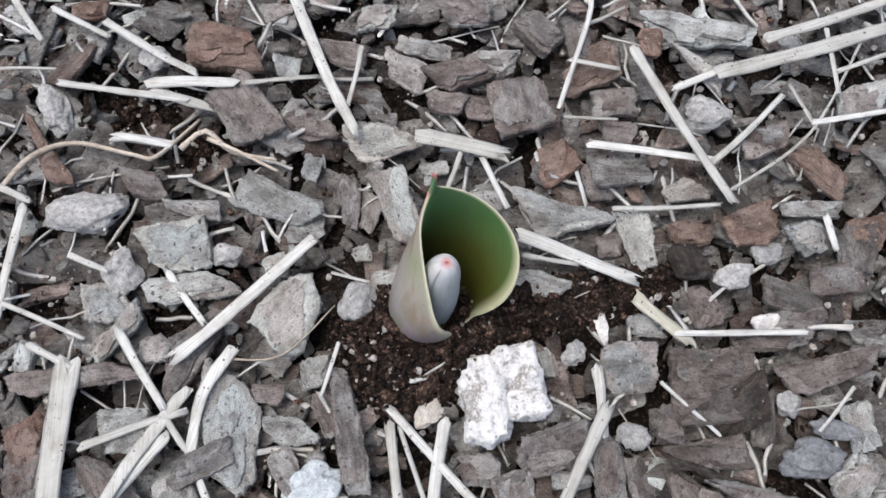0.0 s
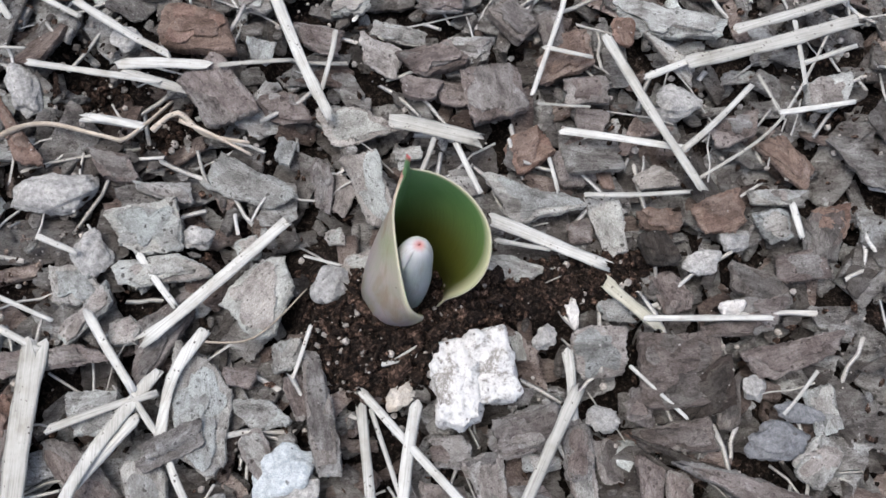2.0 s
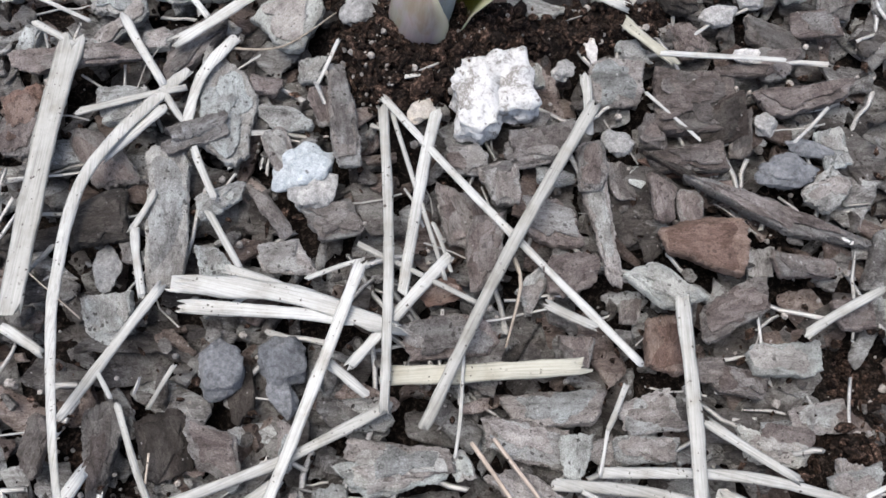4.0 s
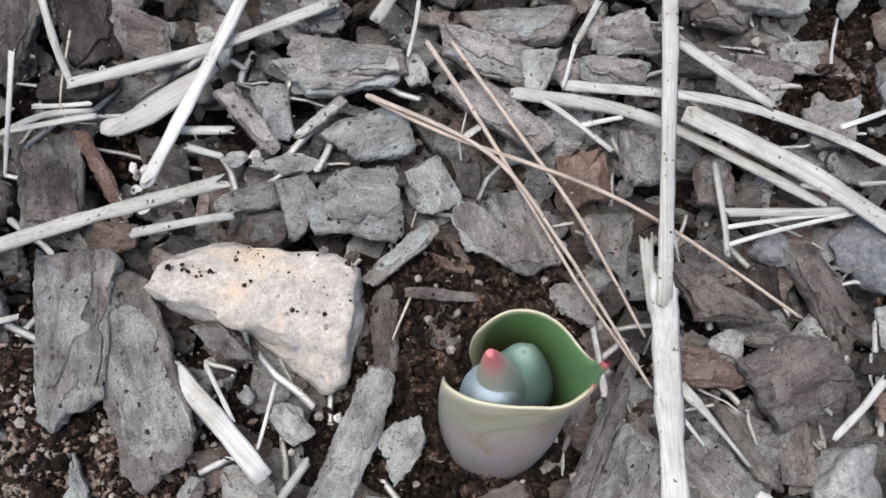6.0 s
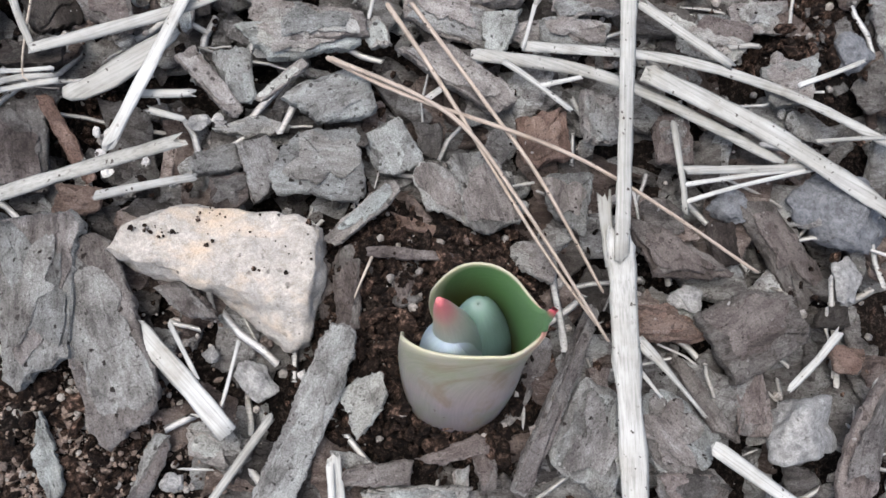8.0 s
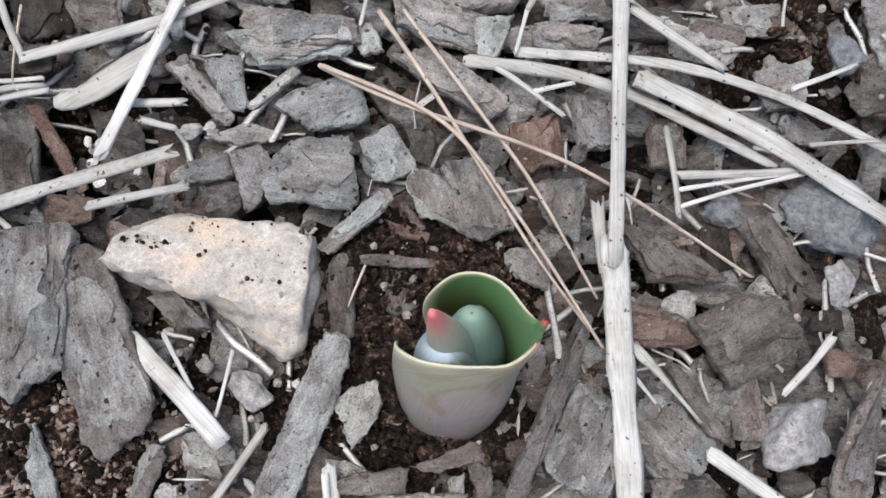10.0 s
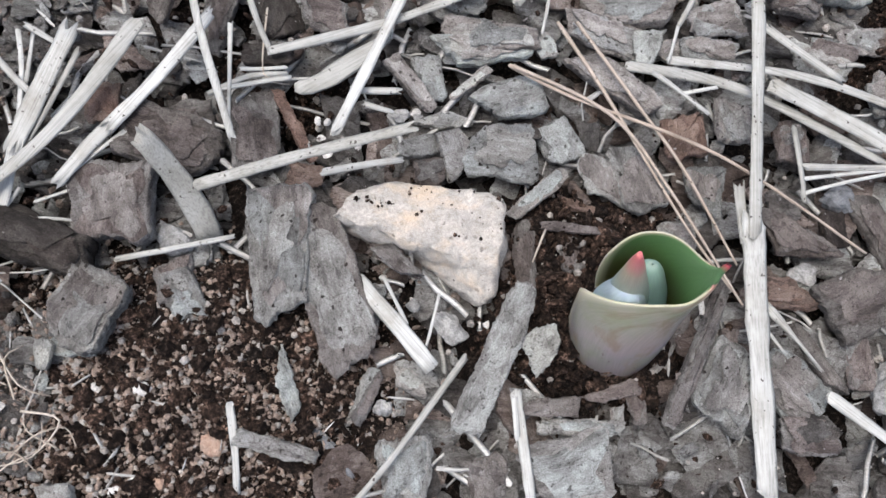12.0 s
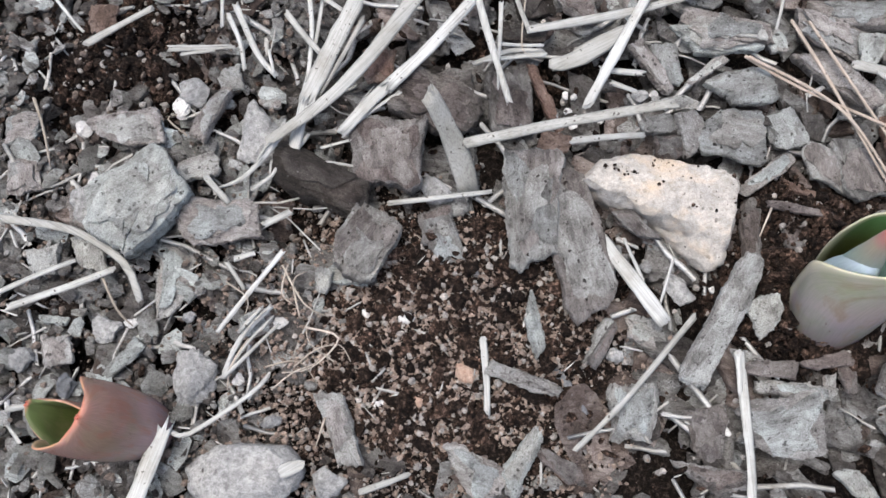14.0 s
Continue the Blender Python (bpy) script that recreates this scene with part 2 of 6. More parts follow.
SOIL = soil_mat("dark_brown_soil")
CRUMB = soil_mat("soil_crumb", True)
DUST = stone_mat("dusty_crumb", (0.075, 0.056, 0.045), (0.27, 0.218, 0.184), 0.7, 0.95, True)

EARTH = stone_mat("dry_earth_crumb", (0.115, 0.083, 0.065), (0.42, 0.335, 0.280), 0.5, 0.95, True)


def leaf_mat(name, stops, tip, edge, rough, streak, blot, stain=(0.20, 0.145, 0.09)):
    """stops: colour from base to tip; the tip's and margin's own pigment by the leaf's UV."""
    m, nt, b = node_mat(name, rough, 0.35)
    uv = nt.nodes.new("ShaderNodeUVMap")
    sep = nt.nodes.new("ShaderNodeSeparateXYZ")
    nt.links.new(uv.outputs[0], sep.inputs[0])
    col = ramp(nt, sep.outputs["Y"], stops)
    vec = coords(nt)
    mp = nt.nodes.new("ShaderNodeMapping")
    mp.inputs["Scale"].default_value = (26, 1.2, 1)
    nt.links.new(uv.outputs[0], mp.inputs["Vector"])
    veins = noise_tex(nt, mp.outputs[0], 6, 4, 0.6)
    col = mix(nt, streak, col, ramp(nt, veins, [(0.35, (0.78, 0.8, 0.78)), (0.65, (1.16, 1.15, 1.12))]), "MULTIPLY")
    tint = ramp(nt, noise_tex(nt, vec, 70, 3, 0.55), [(0.36, (0.86, 0.97, 0.80)), (0.5, (1.0, 1.0, 1.0)), (0.64, (1.16, 1.04, 1.10))])
    col = mix(nt, min(1.0, blot * 1.5), col, tint, "MULTIPLY")
    smear = nt.nodes.new("ShaderNodeMapping")
    smear.inputs["Scale"].default_value = (7, 2.6, 1)
    nt.links.new(uv.outputs[0], smear.inputs["Vector"])
    b1 = ramp(nt, noise_tex(nt, smear.outputs[0], 1.5, 6, 0.62, 0.4), [(0.51, (0,)), (0.62, (blot,))])
    col = mix(nt, b1, col, stain)
    b2 = mix(nt, 1.0, specks(nt, vec, 330, 0.12), ramp(nt, noise_tex(nt, vec, 40, 2), [(0.5, (0,)), (0.58, (min(1.0, blot * 1.6),))]), "MULTIPLY")
    col = mix(nt, b2, col, (0.10, 0.07, 0.05))
    # pale margin, then the pink tip
    x = nt.nodes.new("ShaderNodeMath")
    x.operation = "PINGPONG"
    x.inputs[1].default_value = 0.5
    nt.links.new(sep.outputs["X"], x.inputs[0])
    col = mix(nt, ramp(nt, x.outputs[0], [(0.012, (0.85,)), (0.06, (0,))]), col, edge)
    col = mix(nt, ramp(nt, sep.outputs["Y"], [(tip[1], (0,)), (tip[2], (0.95,))]), col, tip[0])
    nt.links.new(col, b.inputs["Base Color"])
    b.inputs["Subsurface Weight"].default_value = 0.12
    b.inputs["Subsurface Radius"].default_value = (0.002, 0.003, 0.001)
    b.inputs["Subsurface Scale"].default_value = 0.4
    bump(nt, b, veins, 0.25, 0.0004)
    glow = nt.nodes.new("ShaderNodeBsdfTranslucent")
    nt.links.new(col, glow.inputs["Color"])
    both = nt.nodes.new("ShaderNodeMixShader")
    both.inputs[0].default_value = 0.16
    nt.links.new(b.outputs[0], both.inputs[1])
    nt.links.new(glow.outputs[0], both.inputs[2])
    nt.links.new(both.outputs[0], nt.nodes["Material Output"].inputs["Surface"])
    return m


PINK = (0.60, 0.105, 0.135)
# Green over an olive-brown base, its lower stops darkened for shade inside the cup.
LEAF_IN = leaf_mat("leaf_inner_green_shaded_base", [(0.0, (0.034, 0.030, 0.005)), (0.35, (0.050, 0.056, 0.009)), (0.62, (0.070, 0.150, 0.050)), (1.0, (0.115, 0.215, 0.105))],
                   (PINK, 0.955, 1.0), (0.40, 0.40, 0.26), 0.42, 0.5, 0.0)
# Mauve-brown toward the base; lower stops also darkened for shade close to the soil.
LEAF_OUT = leaf_mat("leaf_outer_glaucous", [(0.0, (0.18, 0.135, 0.120)), (0.10, (0.195, 0.166, 0.165)), (0.27, (0.240, 0.220, 0.216)), (0.5, (0.275, 0.264, 0.222)), (0.75, (0.33, 0.318, 0.236)), (1.0, (0.46, 0.30, 0.225))],
                    (PINK, 0.86, 0.97), (0.52, 0.50, 0.37), 0.36, 0.4, 0.6)
LEAF_RUST = leaf_mat("leaf_outer_reddish", [(0.0, (0.165, 0.130, 0.135)), (0.35, (0.250, 0.185, 0.175)), (0.65, (0.240, 0.150, 0.125)), (0.9, (0.30, 0.19, 0.155)), (1.0, (0.42, 0.22, 0.16))],
                     ((0.5, 0.14, 0.09), 0.97, 1.0), (0.50, 0.27, 0.17), 0.16, 0.6, 0.5, (0.27, 0.125, 0.085))
LEAF_IN_DIM = leaf_mat("leaf_inner_olive", [(0.0, (0.05, 0.05, 0.012)), (0.5, (0.075, 0.09, 0.025)), (1.0, (0.12, 0.16, 0.06))],
                       ((0.45, 0.14, 0.10), 0.965, 1.0), (0.38, 0.27, 0.18), 0.42, 0.6, 0.2)
BUD = leaf_mat("inner_leaf_blue_green", [(0.0, (0.20, 0.27, 0.27)), (0.45, (0.25, 0.37, 0.37)), (0.66, (0.35, 0.38, 0.31)), (0.82, (0.45, 0.37, 0.28)), (1.0, (0.52, 0.30, 0.25))],
               ((0.62, 0.17, 0.18), 0.80, 0.98), (0.30, 0.36, 0.30), 0.5, 0.4, 0.0)

BUD_GREY = leaf_mat("inner_leaf_grey_blue", [(0.0, (0.20, 0.23, 0.24)), (0.6, (0.31, 0.345, 0.36)), (1.0, (0.40, 0.42, 0.42))],
                    ((0.40, 0.15, 0.14), 0.975, 1.0), (0.32, 0.36, 0.34), 0.5, 0.5, 0.25)
BUD_PALE = leaf_mat("inner_leaf_pale_blue", [(0.0, (0.24, 0.32, 0.36)), (0.6, (0.34, 0.43, 0.48)), (1.0, (0.40, 0.48, 0.52))],
                    ((0.36, 0.43, 0.46), 0.97, 1.0), (0.38, 0.45, 0.46), 0.5, 0.4, 0.0)
BUD_PLAIN = leaf_mat("inner_leaf_plain", [(0.0, (0.12, 0.21, 0.19)), (0.6, (0.17, 0.29, 0.27)), (1.0, (0.22, 0.33, 0.28))],
                     ((0.20, 0.27, 0.23), 0.97, 1.0), (0.28, 0.36, 0.30), 0.5, 0.4, 0.0)


# ---- shared builders ----
def mesh_of(name, verts, faces, mats=(), smooth=None, slots=None, uvs=None):
    me = bpy.data.meshes.new(name)
    me.from_pydata(verts, [], faces)
    for m in mats:
        me.materials.append(m)
    if smooth is not None:
        me.polygons.foreach_set("use_smooth", smooth)
    if slots is not None:
        me.polygons.foreach_set("material_index", slots)
    if uvs is not None:
        layer = me.uv_layers.new(name="UVMap")
        for loop in me.loops:
            layer.data[loop.index].uv = uvs[loop.vertex_index]
    me.update()
    return me


def soil_height(x, y):
    """The height of the bare soil, without its fine relief."""
    z = -0.0155
    z += 0.0195 * math.exp(-(((x + 0.046) / 0.036) ** 4 + ((y - 0.212) / 0.028) ** 4))
    z += 0.0150 * math.exp(-(((x - 0.018) / 0.040) ** 4 + ((y - 0.228 - 0.2 * (x - 0.018)) / 0.0135) ** 4))
    z += 0.0150 * math.exp(-(((x + 0.004) / 0.040) ** 4 + ((y + 0.022) / 0.044) ** 4))
    z += 0.0140 * math.exp(-(((x - 0.108) / 0.016) ** 2 + ((y - 0.072) / 0.014) ** 2))
    z += 0.0150 * math.exp(-(((x + 0.118) / 0.062) ** 4 + ((y + 0.070) / 0.060) ** 4))
    z += 0.0115 * math.exp(-(((x + 0.262) / 0.048) ** 2 + ((y - 0.006) / 0.022) ** 2))
    return z


# pockets between the chips where no mulch lies and the dark soil shows: x, y, radius
HOLLOWS = ((-0.140, 0.295, 0.013), (-0.168, 0.310, 0.014), (-0.110, 0.280, 0.011), (0.127, 0.306, 0.013), (-0.108, 0.034, 0.013), (-0.148, 0.060, 0.010), (-0.135, 0.043, 0.009),
           (0.110, 0.099, 0.013), (-0.150, 0.131, 0.010), (0.089, 0.074, 0.010), (-0.268, 0.019, 0.026), (-0.277, -0.011, 0.016), (-0.219, -0.004, 0.010), (-0.245, 0.004, 0.016), (-0.183, -0.040, 0.013),
           (0.033, -0.041, 0.009), (-0.099, -0.040, 0.012))


def hollow(x, y):
    return max(math.exp(-(math.hypot(x - hx, y - hy) / r) ** 4) for hx, hy, r in HOLLOWS)


def bare(x, y):
    """How bare of mulch the soil is, 0 to 1."""
    return min(1.0, max(0.0, (soil_height(x, y) + 0.0085) / 0.006))


def broken_outline(corners, rng, seed, size):
    """The outline of a broken flake: the four corners knocked off here and there, the edges wavy and finely jagged."""
    poly = []
    for i in range(4):
        p, before, after = corners[i], corners[i - 1], corners[(i + 1) % 4]
        if rng.random() < 0.72:
            poly.append(p.lerp(before, rng.uniform(0.06, 0.30)))
            if rng.random() < 0.45:
                poly.append(p.lerp((before + after) / 2, rng.uniform(0.05, 0.12)))
            poly.append(p.lerp(after, rng.uniform(0.06, 0.30)))
        else:
            poly.append(p)
    step = max(0.0010, size / 26)
    size = min(size, 1.25 * min((corners[3] - corners[0]).length + (corners[2] - corners[1]).length, 2 * (corners[1] - corners[0]).length) / 2)
    ring = []
    for i, p in enumerate(poly):
        q = poly[(i + 1) % len(poly)]
        edge = q - p
        if edge.length < 1e-5:
            continue
        n = max(1, int(round(edge.length / step)))
        side = Vector((edge.y, -edge.x)).normalized()
        across = abs(side.x)
        for k in range(n):
            v = p.lerp(q, k / n)
            w = Vector((v.x, v.y, seed * 0.137))
            off = 0.075 * size * noise.noise(w * (1.5 / size)) + 0.050 * size * noise.noise(w * (4.0 / size)) * (0.6 + 0.6 * across)
            off += (0.00030 + 0.00035 * across) * noise.noise(w * 900) + rng.uniform(-1, 1) * (0.00008 + 0.00020 * across)
            ring.append(v + side * off)
    return ring


def flake_layer(ring, mid, base, thick, rng, scales, verts, faces, smooth):
    """One layer of a flake: ragged sides and a top face, laid on the height base(v)."""
    n, o = len(ring), len(verts)
    under = rng.uniform(0.86, 0.95)
    for s, h in ((under, -0.25), (rng.uniform(0.975, 1.0), 0.35), (1.0, 0.86), *((s, 1.0) for s in scales)):
        for p in ring:
            v = mid + (p - mid) * s
            if 0 < h < 0.9:
                v = v + Vector((rng.uniform(-1, 1), rng.uniform(-1, 1))) * min(thick * 0.14, 0.0004)
            verts.append((v.x, v.y, base(v) + thick * h))
    rings = 3 + len(scales)
    for lv in range(rings - 1):
        for i in range(n):
            j = (i + 1) % n
            faces.append((o + lv * n + i, o + lv * n + j, o + lv * n + n + j, o + lv * n + n + i))
            smooth.append(lv >= 3)
    verts.append((mid.x, mid.y, base(mid) + thick))
    last = o + (rings - 1) * n
    for i in range(n):
        faces.append((last + i, last + (i + 1) % n, len(verts) - 1))
        smooth.append(True)
    faces.append(tuple(range(o + n - 1, o - 1, -1)))
    smooth.append(False)


def chip_mesh(length, w0, w1, s0, s1, thick, seed, mat, plates=True):
    """A flake of bark: two ends of widths w0 and w1, slanted by s0 and s1, slightly curled, with thinner plates split off on top."""
    rng = random.Random(seed)
    a, c = -length / 2, length / 2
    corners = [Vector((a - s0 / 2, -w0 / 2)), Vector((c - s1 / 2, -w1 / 2)), Vector((c + s1 / 2, w1 / 2)), Vector((a + s0 / 2, w0 / 2))]
    size = math.sqrt(max(length * (w0 + w1) / 2, 1e-6))
    ring = broken_outline(corners, rng, seed, size)
    mid = sum(ring, Vector((0, 0))) / len(ring)
    curl = rng.uniform(-0.5, 0.7) * thick / max((w0 + w1) / 4, 1e-4) ** 2 * 0.5
    sag = rng.uniform(-0.4, 0.4) * thick / (length / 2) ** 2 * 0.5
    tag = Vector((0, 0, seed % 97))

    def base(v):
        w = Vector((v.x, v.y, 0))
        return -curl * v.y * v.y - sag * v.x * v.x + thick * 0.35 * noise.noise(w * (2.2 / size) + tag) + 0.00028 * noise.noise(Vector((v.x * 170, v.y * 420, seed % 89)))

    verts, faces, smooth = [], [], []
    flake_layer(ring, mid, base, thick, rng, (0.97, 0.87, 0.74, 0.58, 0.42, 0.22), verts, faces, smooth)
    out = [mesh_of("bark_chip", verts, faces, (mat,), smooth)]
    level = thick
    for k in range(0 if not plates else rng.choice((1, 1, 2, 2, 3)) if size > 0.012 else rng.choice((0, 1, 1))):
        mid2 = mid + Vector((rng.uniform(-0.16, 0.16) * length, rng.uniform(-0.16, 0.16) * (w0 + w1) / 2))
        top = rng.uniform(0.0004, 0.0010) * min(1.0, size / 0.016)
        ring2 = []
        for p in ring:
            d = p - mid
            ang = math.atan2(d.y, d.x)
            f = 0.74 - 0.10 * k + 0.62 * noise.noise(Vector((math.cos(ang) * 1.1, math.sin(ang) * 1.1, seed * 0.31 + k * 5.7)))
            f = min(0.965 - 0.03 * k, max(0.22, f)) + rng.uniform(-0.012, 0.012)
            ring2.append(mid2 * (1 - f) + p * f)
        lift = level - 0.0001
        verts, faces, smooth = [], [], []
        flake_layer(ring2, mid2, lambda v, lift=lift: base(v) + lift, top, rng, (0.965, 0.8, 0.55, 0.25), verts, faces, smooth)
        out.append(mesh_of("split_layer", verts, faces, (mat,), smooth))
        level += top * 0.8
    return out


def chip_object(name, meshes, m):
    """A chip; where plates have split off its face they are parts beside its body."""
    if len(meshes) == 1:
        ob = new(name, meshes[0])
    else:
        ob = new(name)
        for kind, me in zip(["body"] + ["split_layer"] * len(meshes), meshes):
            piece = new(kind, me)
            piece.parent = ob
    ob.matrix_world = m
    return ob


CHIP_LABEL = {
    "g": "weathered grey bark chip with a split layered face",
    "n": "taupe-brown bark chip lying in the mulch",
    "r": "rust-brown flake of bark with broken edges",
    "p": "bleached pale bark flake speckled with soil",
    "m": "dark taupe bark chip bedded in the mulch",
    "k": "grey-brown slab of bark crusted with soil crumbs",
    "d": "damp dark bark chip half buried in mulch",
}
count = [0]


def chip(kind, x, y, length, w0, w1, turn, s0=0.0, s1=0.0, z=None, thick=None, tilt=None):
    count[0] += 1
    seed = 1000 + count[0] * 17
    rng = random.Random(seed)
    size = math.sqrt(length * (w0 + w1) / 2)
    th = (thick if thick else min(0.0055, 0.0011 + 0.12 * size) * rng.uniform(0.65, 1.3))
    zz = z if z is not None else max(rng.uniform(-0.0040, 0.0008), soil_height(x, y) - 0.0005)
    k = min(1.0, 0.017 / size)
    rx, ry = tilt if tilt else (rng.uniform(-14, 14) * k, rng.uniform(-9, 9) * k)
    grow = 1.07
    ob = chip_object("bark_chip", chip_mesh(length * grow, w0 * grow, w1 * grow, s0, s1, th, seed, BARK[kind]), pose(x, y, zz, rx, ry, turn))
    return tagged(ob, CHIP_LABEL[kind], "bark chip", "bark chips of the mulch")


def stone_mesh(length, wide, high, seed, mat, cuts=15, round_=0.3, name="stone"):
    rng = random.Random(seed)
    bm = bmesh.new()
    bmesh.ops.create_icosphere(bm, subdivisions=4, radius=1)
    planes = []
    for _ in range(cuts):
        d = Vector((rng.gauss(0, 1), rng.gauss(0, 1), rng.gauss(0, 0.8))).normalized()
        planes.append((d, rng.uniform(0.55, 0.86)))
    off = rng.uniform(0, 50)
    for v in bm.verts:
        for d, h in planes:
            e = v.co.dot(d) - h
            if e > 0:
                v.co -= d * e * (1 - 0.25 * round_)
        nrm = v.co.normalized()
        v.co += nrm * (0.22 * noise.noise(nrm * 1.5 + Vector((off, 0, 0))) + 0.10 * noise.noise(nrm * 4 + Vector((0, off, 0))) + 0.045 * noise.noise(nrm * 11) + 0.02 * noise.noise(nrm * 26))
        v.co = Vector((v.co.x * length * 0.56, v.co.y * wide * 0.56, v.co.z * high * 0.56))
    for f in bm.faces:
        f.smooth = True
    me = bpy.data.meshes.new(name)
    bm.to_mesh(me)
    bm.free()
    me.materials.append(mat)
    return me


STONE_LABEL = {
    "s": "rough grey stone bedded in the mulch",
    "u": "dark blue-grey angular stone in the mulch",
    "w": "chalky white stone crusted with dark specks",
    "q": "large buff quartzite stone dusted with soil crumbs",
    "b": "pale bluish-white stone crusted with soil",
    "o": "small orange-brown pebble on the bare soil",
}


def stone(kind, x, y, length, wide, turn, z=None, high=None, cuts=15):
    count[0] += 1
    high = high or min(length, wide) * 0.5
    name = "pebble" if length < 0.012 else "stone"
    ob = new(name, stone_mesh(length, wide, high, 500 + count[0] * 13, STONE[kind], cuts, 0.3, name))
    ob.matrix_world = pose(x, y, z if z is not None else max(-0.001, soil_height(x, y) + 0.25 * high + 0.0012), 0, 0, turn)
    return tagged(ob, STONE_LABEL[kind], "pebble" if name == "pebble" else "stone", "stones in the mulch")


def strand_mesh(name, pts, width, thick, seed, mat, ridges=0, frayed=0.5, taper=0.0, step=0.004, pointed=False):
    """A stalk swept along a smooth line through pts: a flat oval with so many ribs along its back, and splintered ends."""
    rng = random.Random(seed)
    pts = [Vector(p) for p in pts]
    line = []
    for i in range(len(pts) - 1):
        p0, p1, p2, p3 = pts[max(i - 1, 0)], pts[i], pts[i + 1], pts[min(i + 2, len(pts) - 1)]
        n = max(3, int((p2 - p1).length / step))
        for k in range(n):
            t = k / n
            line.append(0.5 * ((2 * p1) + (p2 - p0) * t + (2 * p0 - 5 * p1 + 4 * p2 - p3) * t * t + (3 * p1 - p0 - 3 * p2 + p3) * t ** 3))
    line.append(pts[-1])
    if ridges:
        m = 2 * ridges + 1
        section = []
        for k in range(m):
            x = 2 * k / (m - 1) - 1
            rib = 0.0 if k % 2 else rng.uniform(0.01, 0.05)
            section.append((x, 0.5 * math.sqrt(max(0.0, 1 - x * x * 0.9)) - 0.12 + rib * (1 - abs(x))))
        section += [(0.7, -0.4), (0.0, -0.5), (-0.7, -0.4)]
    else:
        section = [(math.cos(a), 0.5 * math.sin(a)) for a in [2 * math.pi * k / 6 for k in range(6, 0, -1)]]
    m = len(section)
    ends = [[rng.uniform(-0.2, 1.0) for _ in section] for _ in (0, 1)]
    edge = [rng.uniform(0, 50) for _ in section]
    verts, faces, smooth = [], [], []
    n = len(line)
    for i, p in enumerate(line):
        d = (line[min(i + 1, n - 1)] - line[max(i - 1, 0)]).normalized()
        side = d.cross(Vector((0, 0, 1))).normalized()
        up = side.cross(d).normalized()
        f = i / (n - 1)
        w = width * (1 - taper * f) * (1 + 0.16 * noise.noise(Vector((f * 7, seed % 53, 0))) + 0.10 * noise.noise(Vector((f * 23, seed % 47, 0)))) * 0.5
        if pointed:
            w *= 0.12 + 0.88 * math.sin(math.pi * min(1.0, 0.06 + 0.9 * f)) ** 0.6
        twist = 0.5 * noise.noise(Vector((f * 2.2, seed % 37, 4)))
        for k, (x, z) in enumerate(section):
            j = 1 + 0.14 * noise.noise(Vector((i * 0.55, edge[k], 0)))
            v = p + side * x * w * j + up * (z * thick * j + twist * x * thick)
            if i in (0, n - 1):
                v += d * (1 if i else -1) * ends[1 if i else 0][k] * width * frayed
            verts.append(tuple(v))
    for i in range(n - 1):
        for k in range(m):
            j = (k + 1) % m
            faces.append((i * m + k, i * m + m + k, i * m + m + j, i * m + j))
            smooth.append(True)
    faces += [tuple(range(m)), tuple(range(n * m - 1, (n - 1) * m - 1, -1))]
    smooth += [False, False]
    return mesh_of(name, verts, faces, (mat,), smooth)


def along(pts):
    """Pose whose x axis runs from the first to the last of pts, and pts in it."""
    p, q = Vector(pts[0]), Vector(pts[-1])
    m = pose(p.x, p.y, p.z, 0, 0, math.degrees(math.atan2(q.y - p.y, q.x - p.x)))
    inv = m.inverted()
    return m, [inv @ Vector(v) for v in pts]


def straw(x0, y0, x1, y1, width, via=(), z=0.005, z1=None, flat=0.45, mat=None, frayed=0.8, taper=0.15, pointed=False):
    count[0] += 1
    z1 = z if z1 is None else z1
    rng = random.Random(count[0] * 31)
    long = math.hypot(x1 - x0, y1 - y0)
    if not via and long > 0.012:
        # dry stalks are never quite straight
        side = Vector((y0 - y1, x1 - x0)) * rng.uniform(-0.022, 0.022)
        f = rng.uniform(0.3, 0.7)
        via = ((x0 + (x1 - x0) * f + side.x, y0 + (y1 - y0) * f + side.y),)
    pts = [(x0, y0), *via, (x1, y1)]
    n = len(pts) - 1
    pts = [(p[0], p[1], z + (z1 - z) * i / n) for i, p in enumerate(pts)]
    m, local = along(pts)
    ridges = 4 if width > 0.0045 else 3 if width > 0.0028 else 2
    ob = new("straw_stalk", strand_mesh("straw_stalk", local, width, min(width * flat, 0.0018), count[0] * 7, mat or STRAW, ridges, frayed, taper, 0.004, pointed))
    ob.matrix_world = m
    return tagged(ob, "yellowish split straw stalk lying on bark mulch" if mat is STRAW_YELLOW else "bleached dry straw stalk lying on bark mulch", "straw", "straw stalks on the mulch")


def fibre(x0, y0, x1, y1, width=0.0011, via=(), z=0.004):
    count[0] += 1
    pts = [(x0, y0), *via, (x1, y1)]
    m, local = along([(p[0], p[1], z + 0.002 * math.sin(i * 2.1)) for i, p in enumerate(pts)])
    ob = new("root_fibre", strand_mesh("root_fibre", local, width, width * 0.8, count[0] * 7, FIBRE, 0, 0.5, 0.5, 0.003))
    ob.matrix_world = m
    return tagged(ob, "thin curling pale root fibre on the mulch", "root fibre", "root fibres")


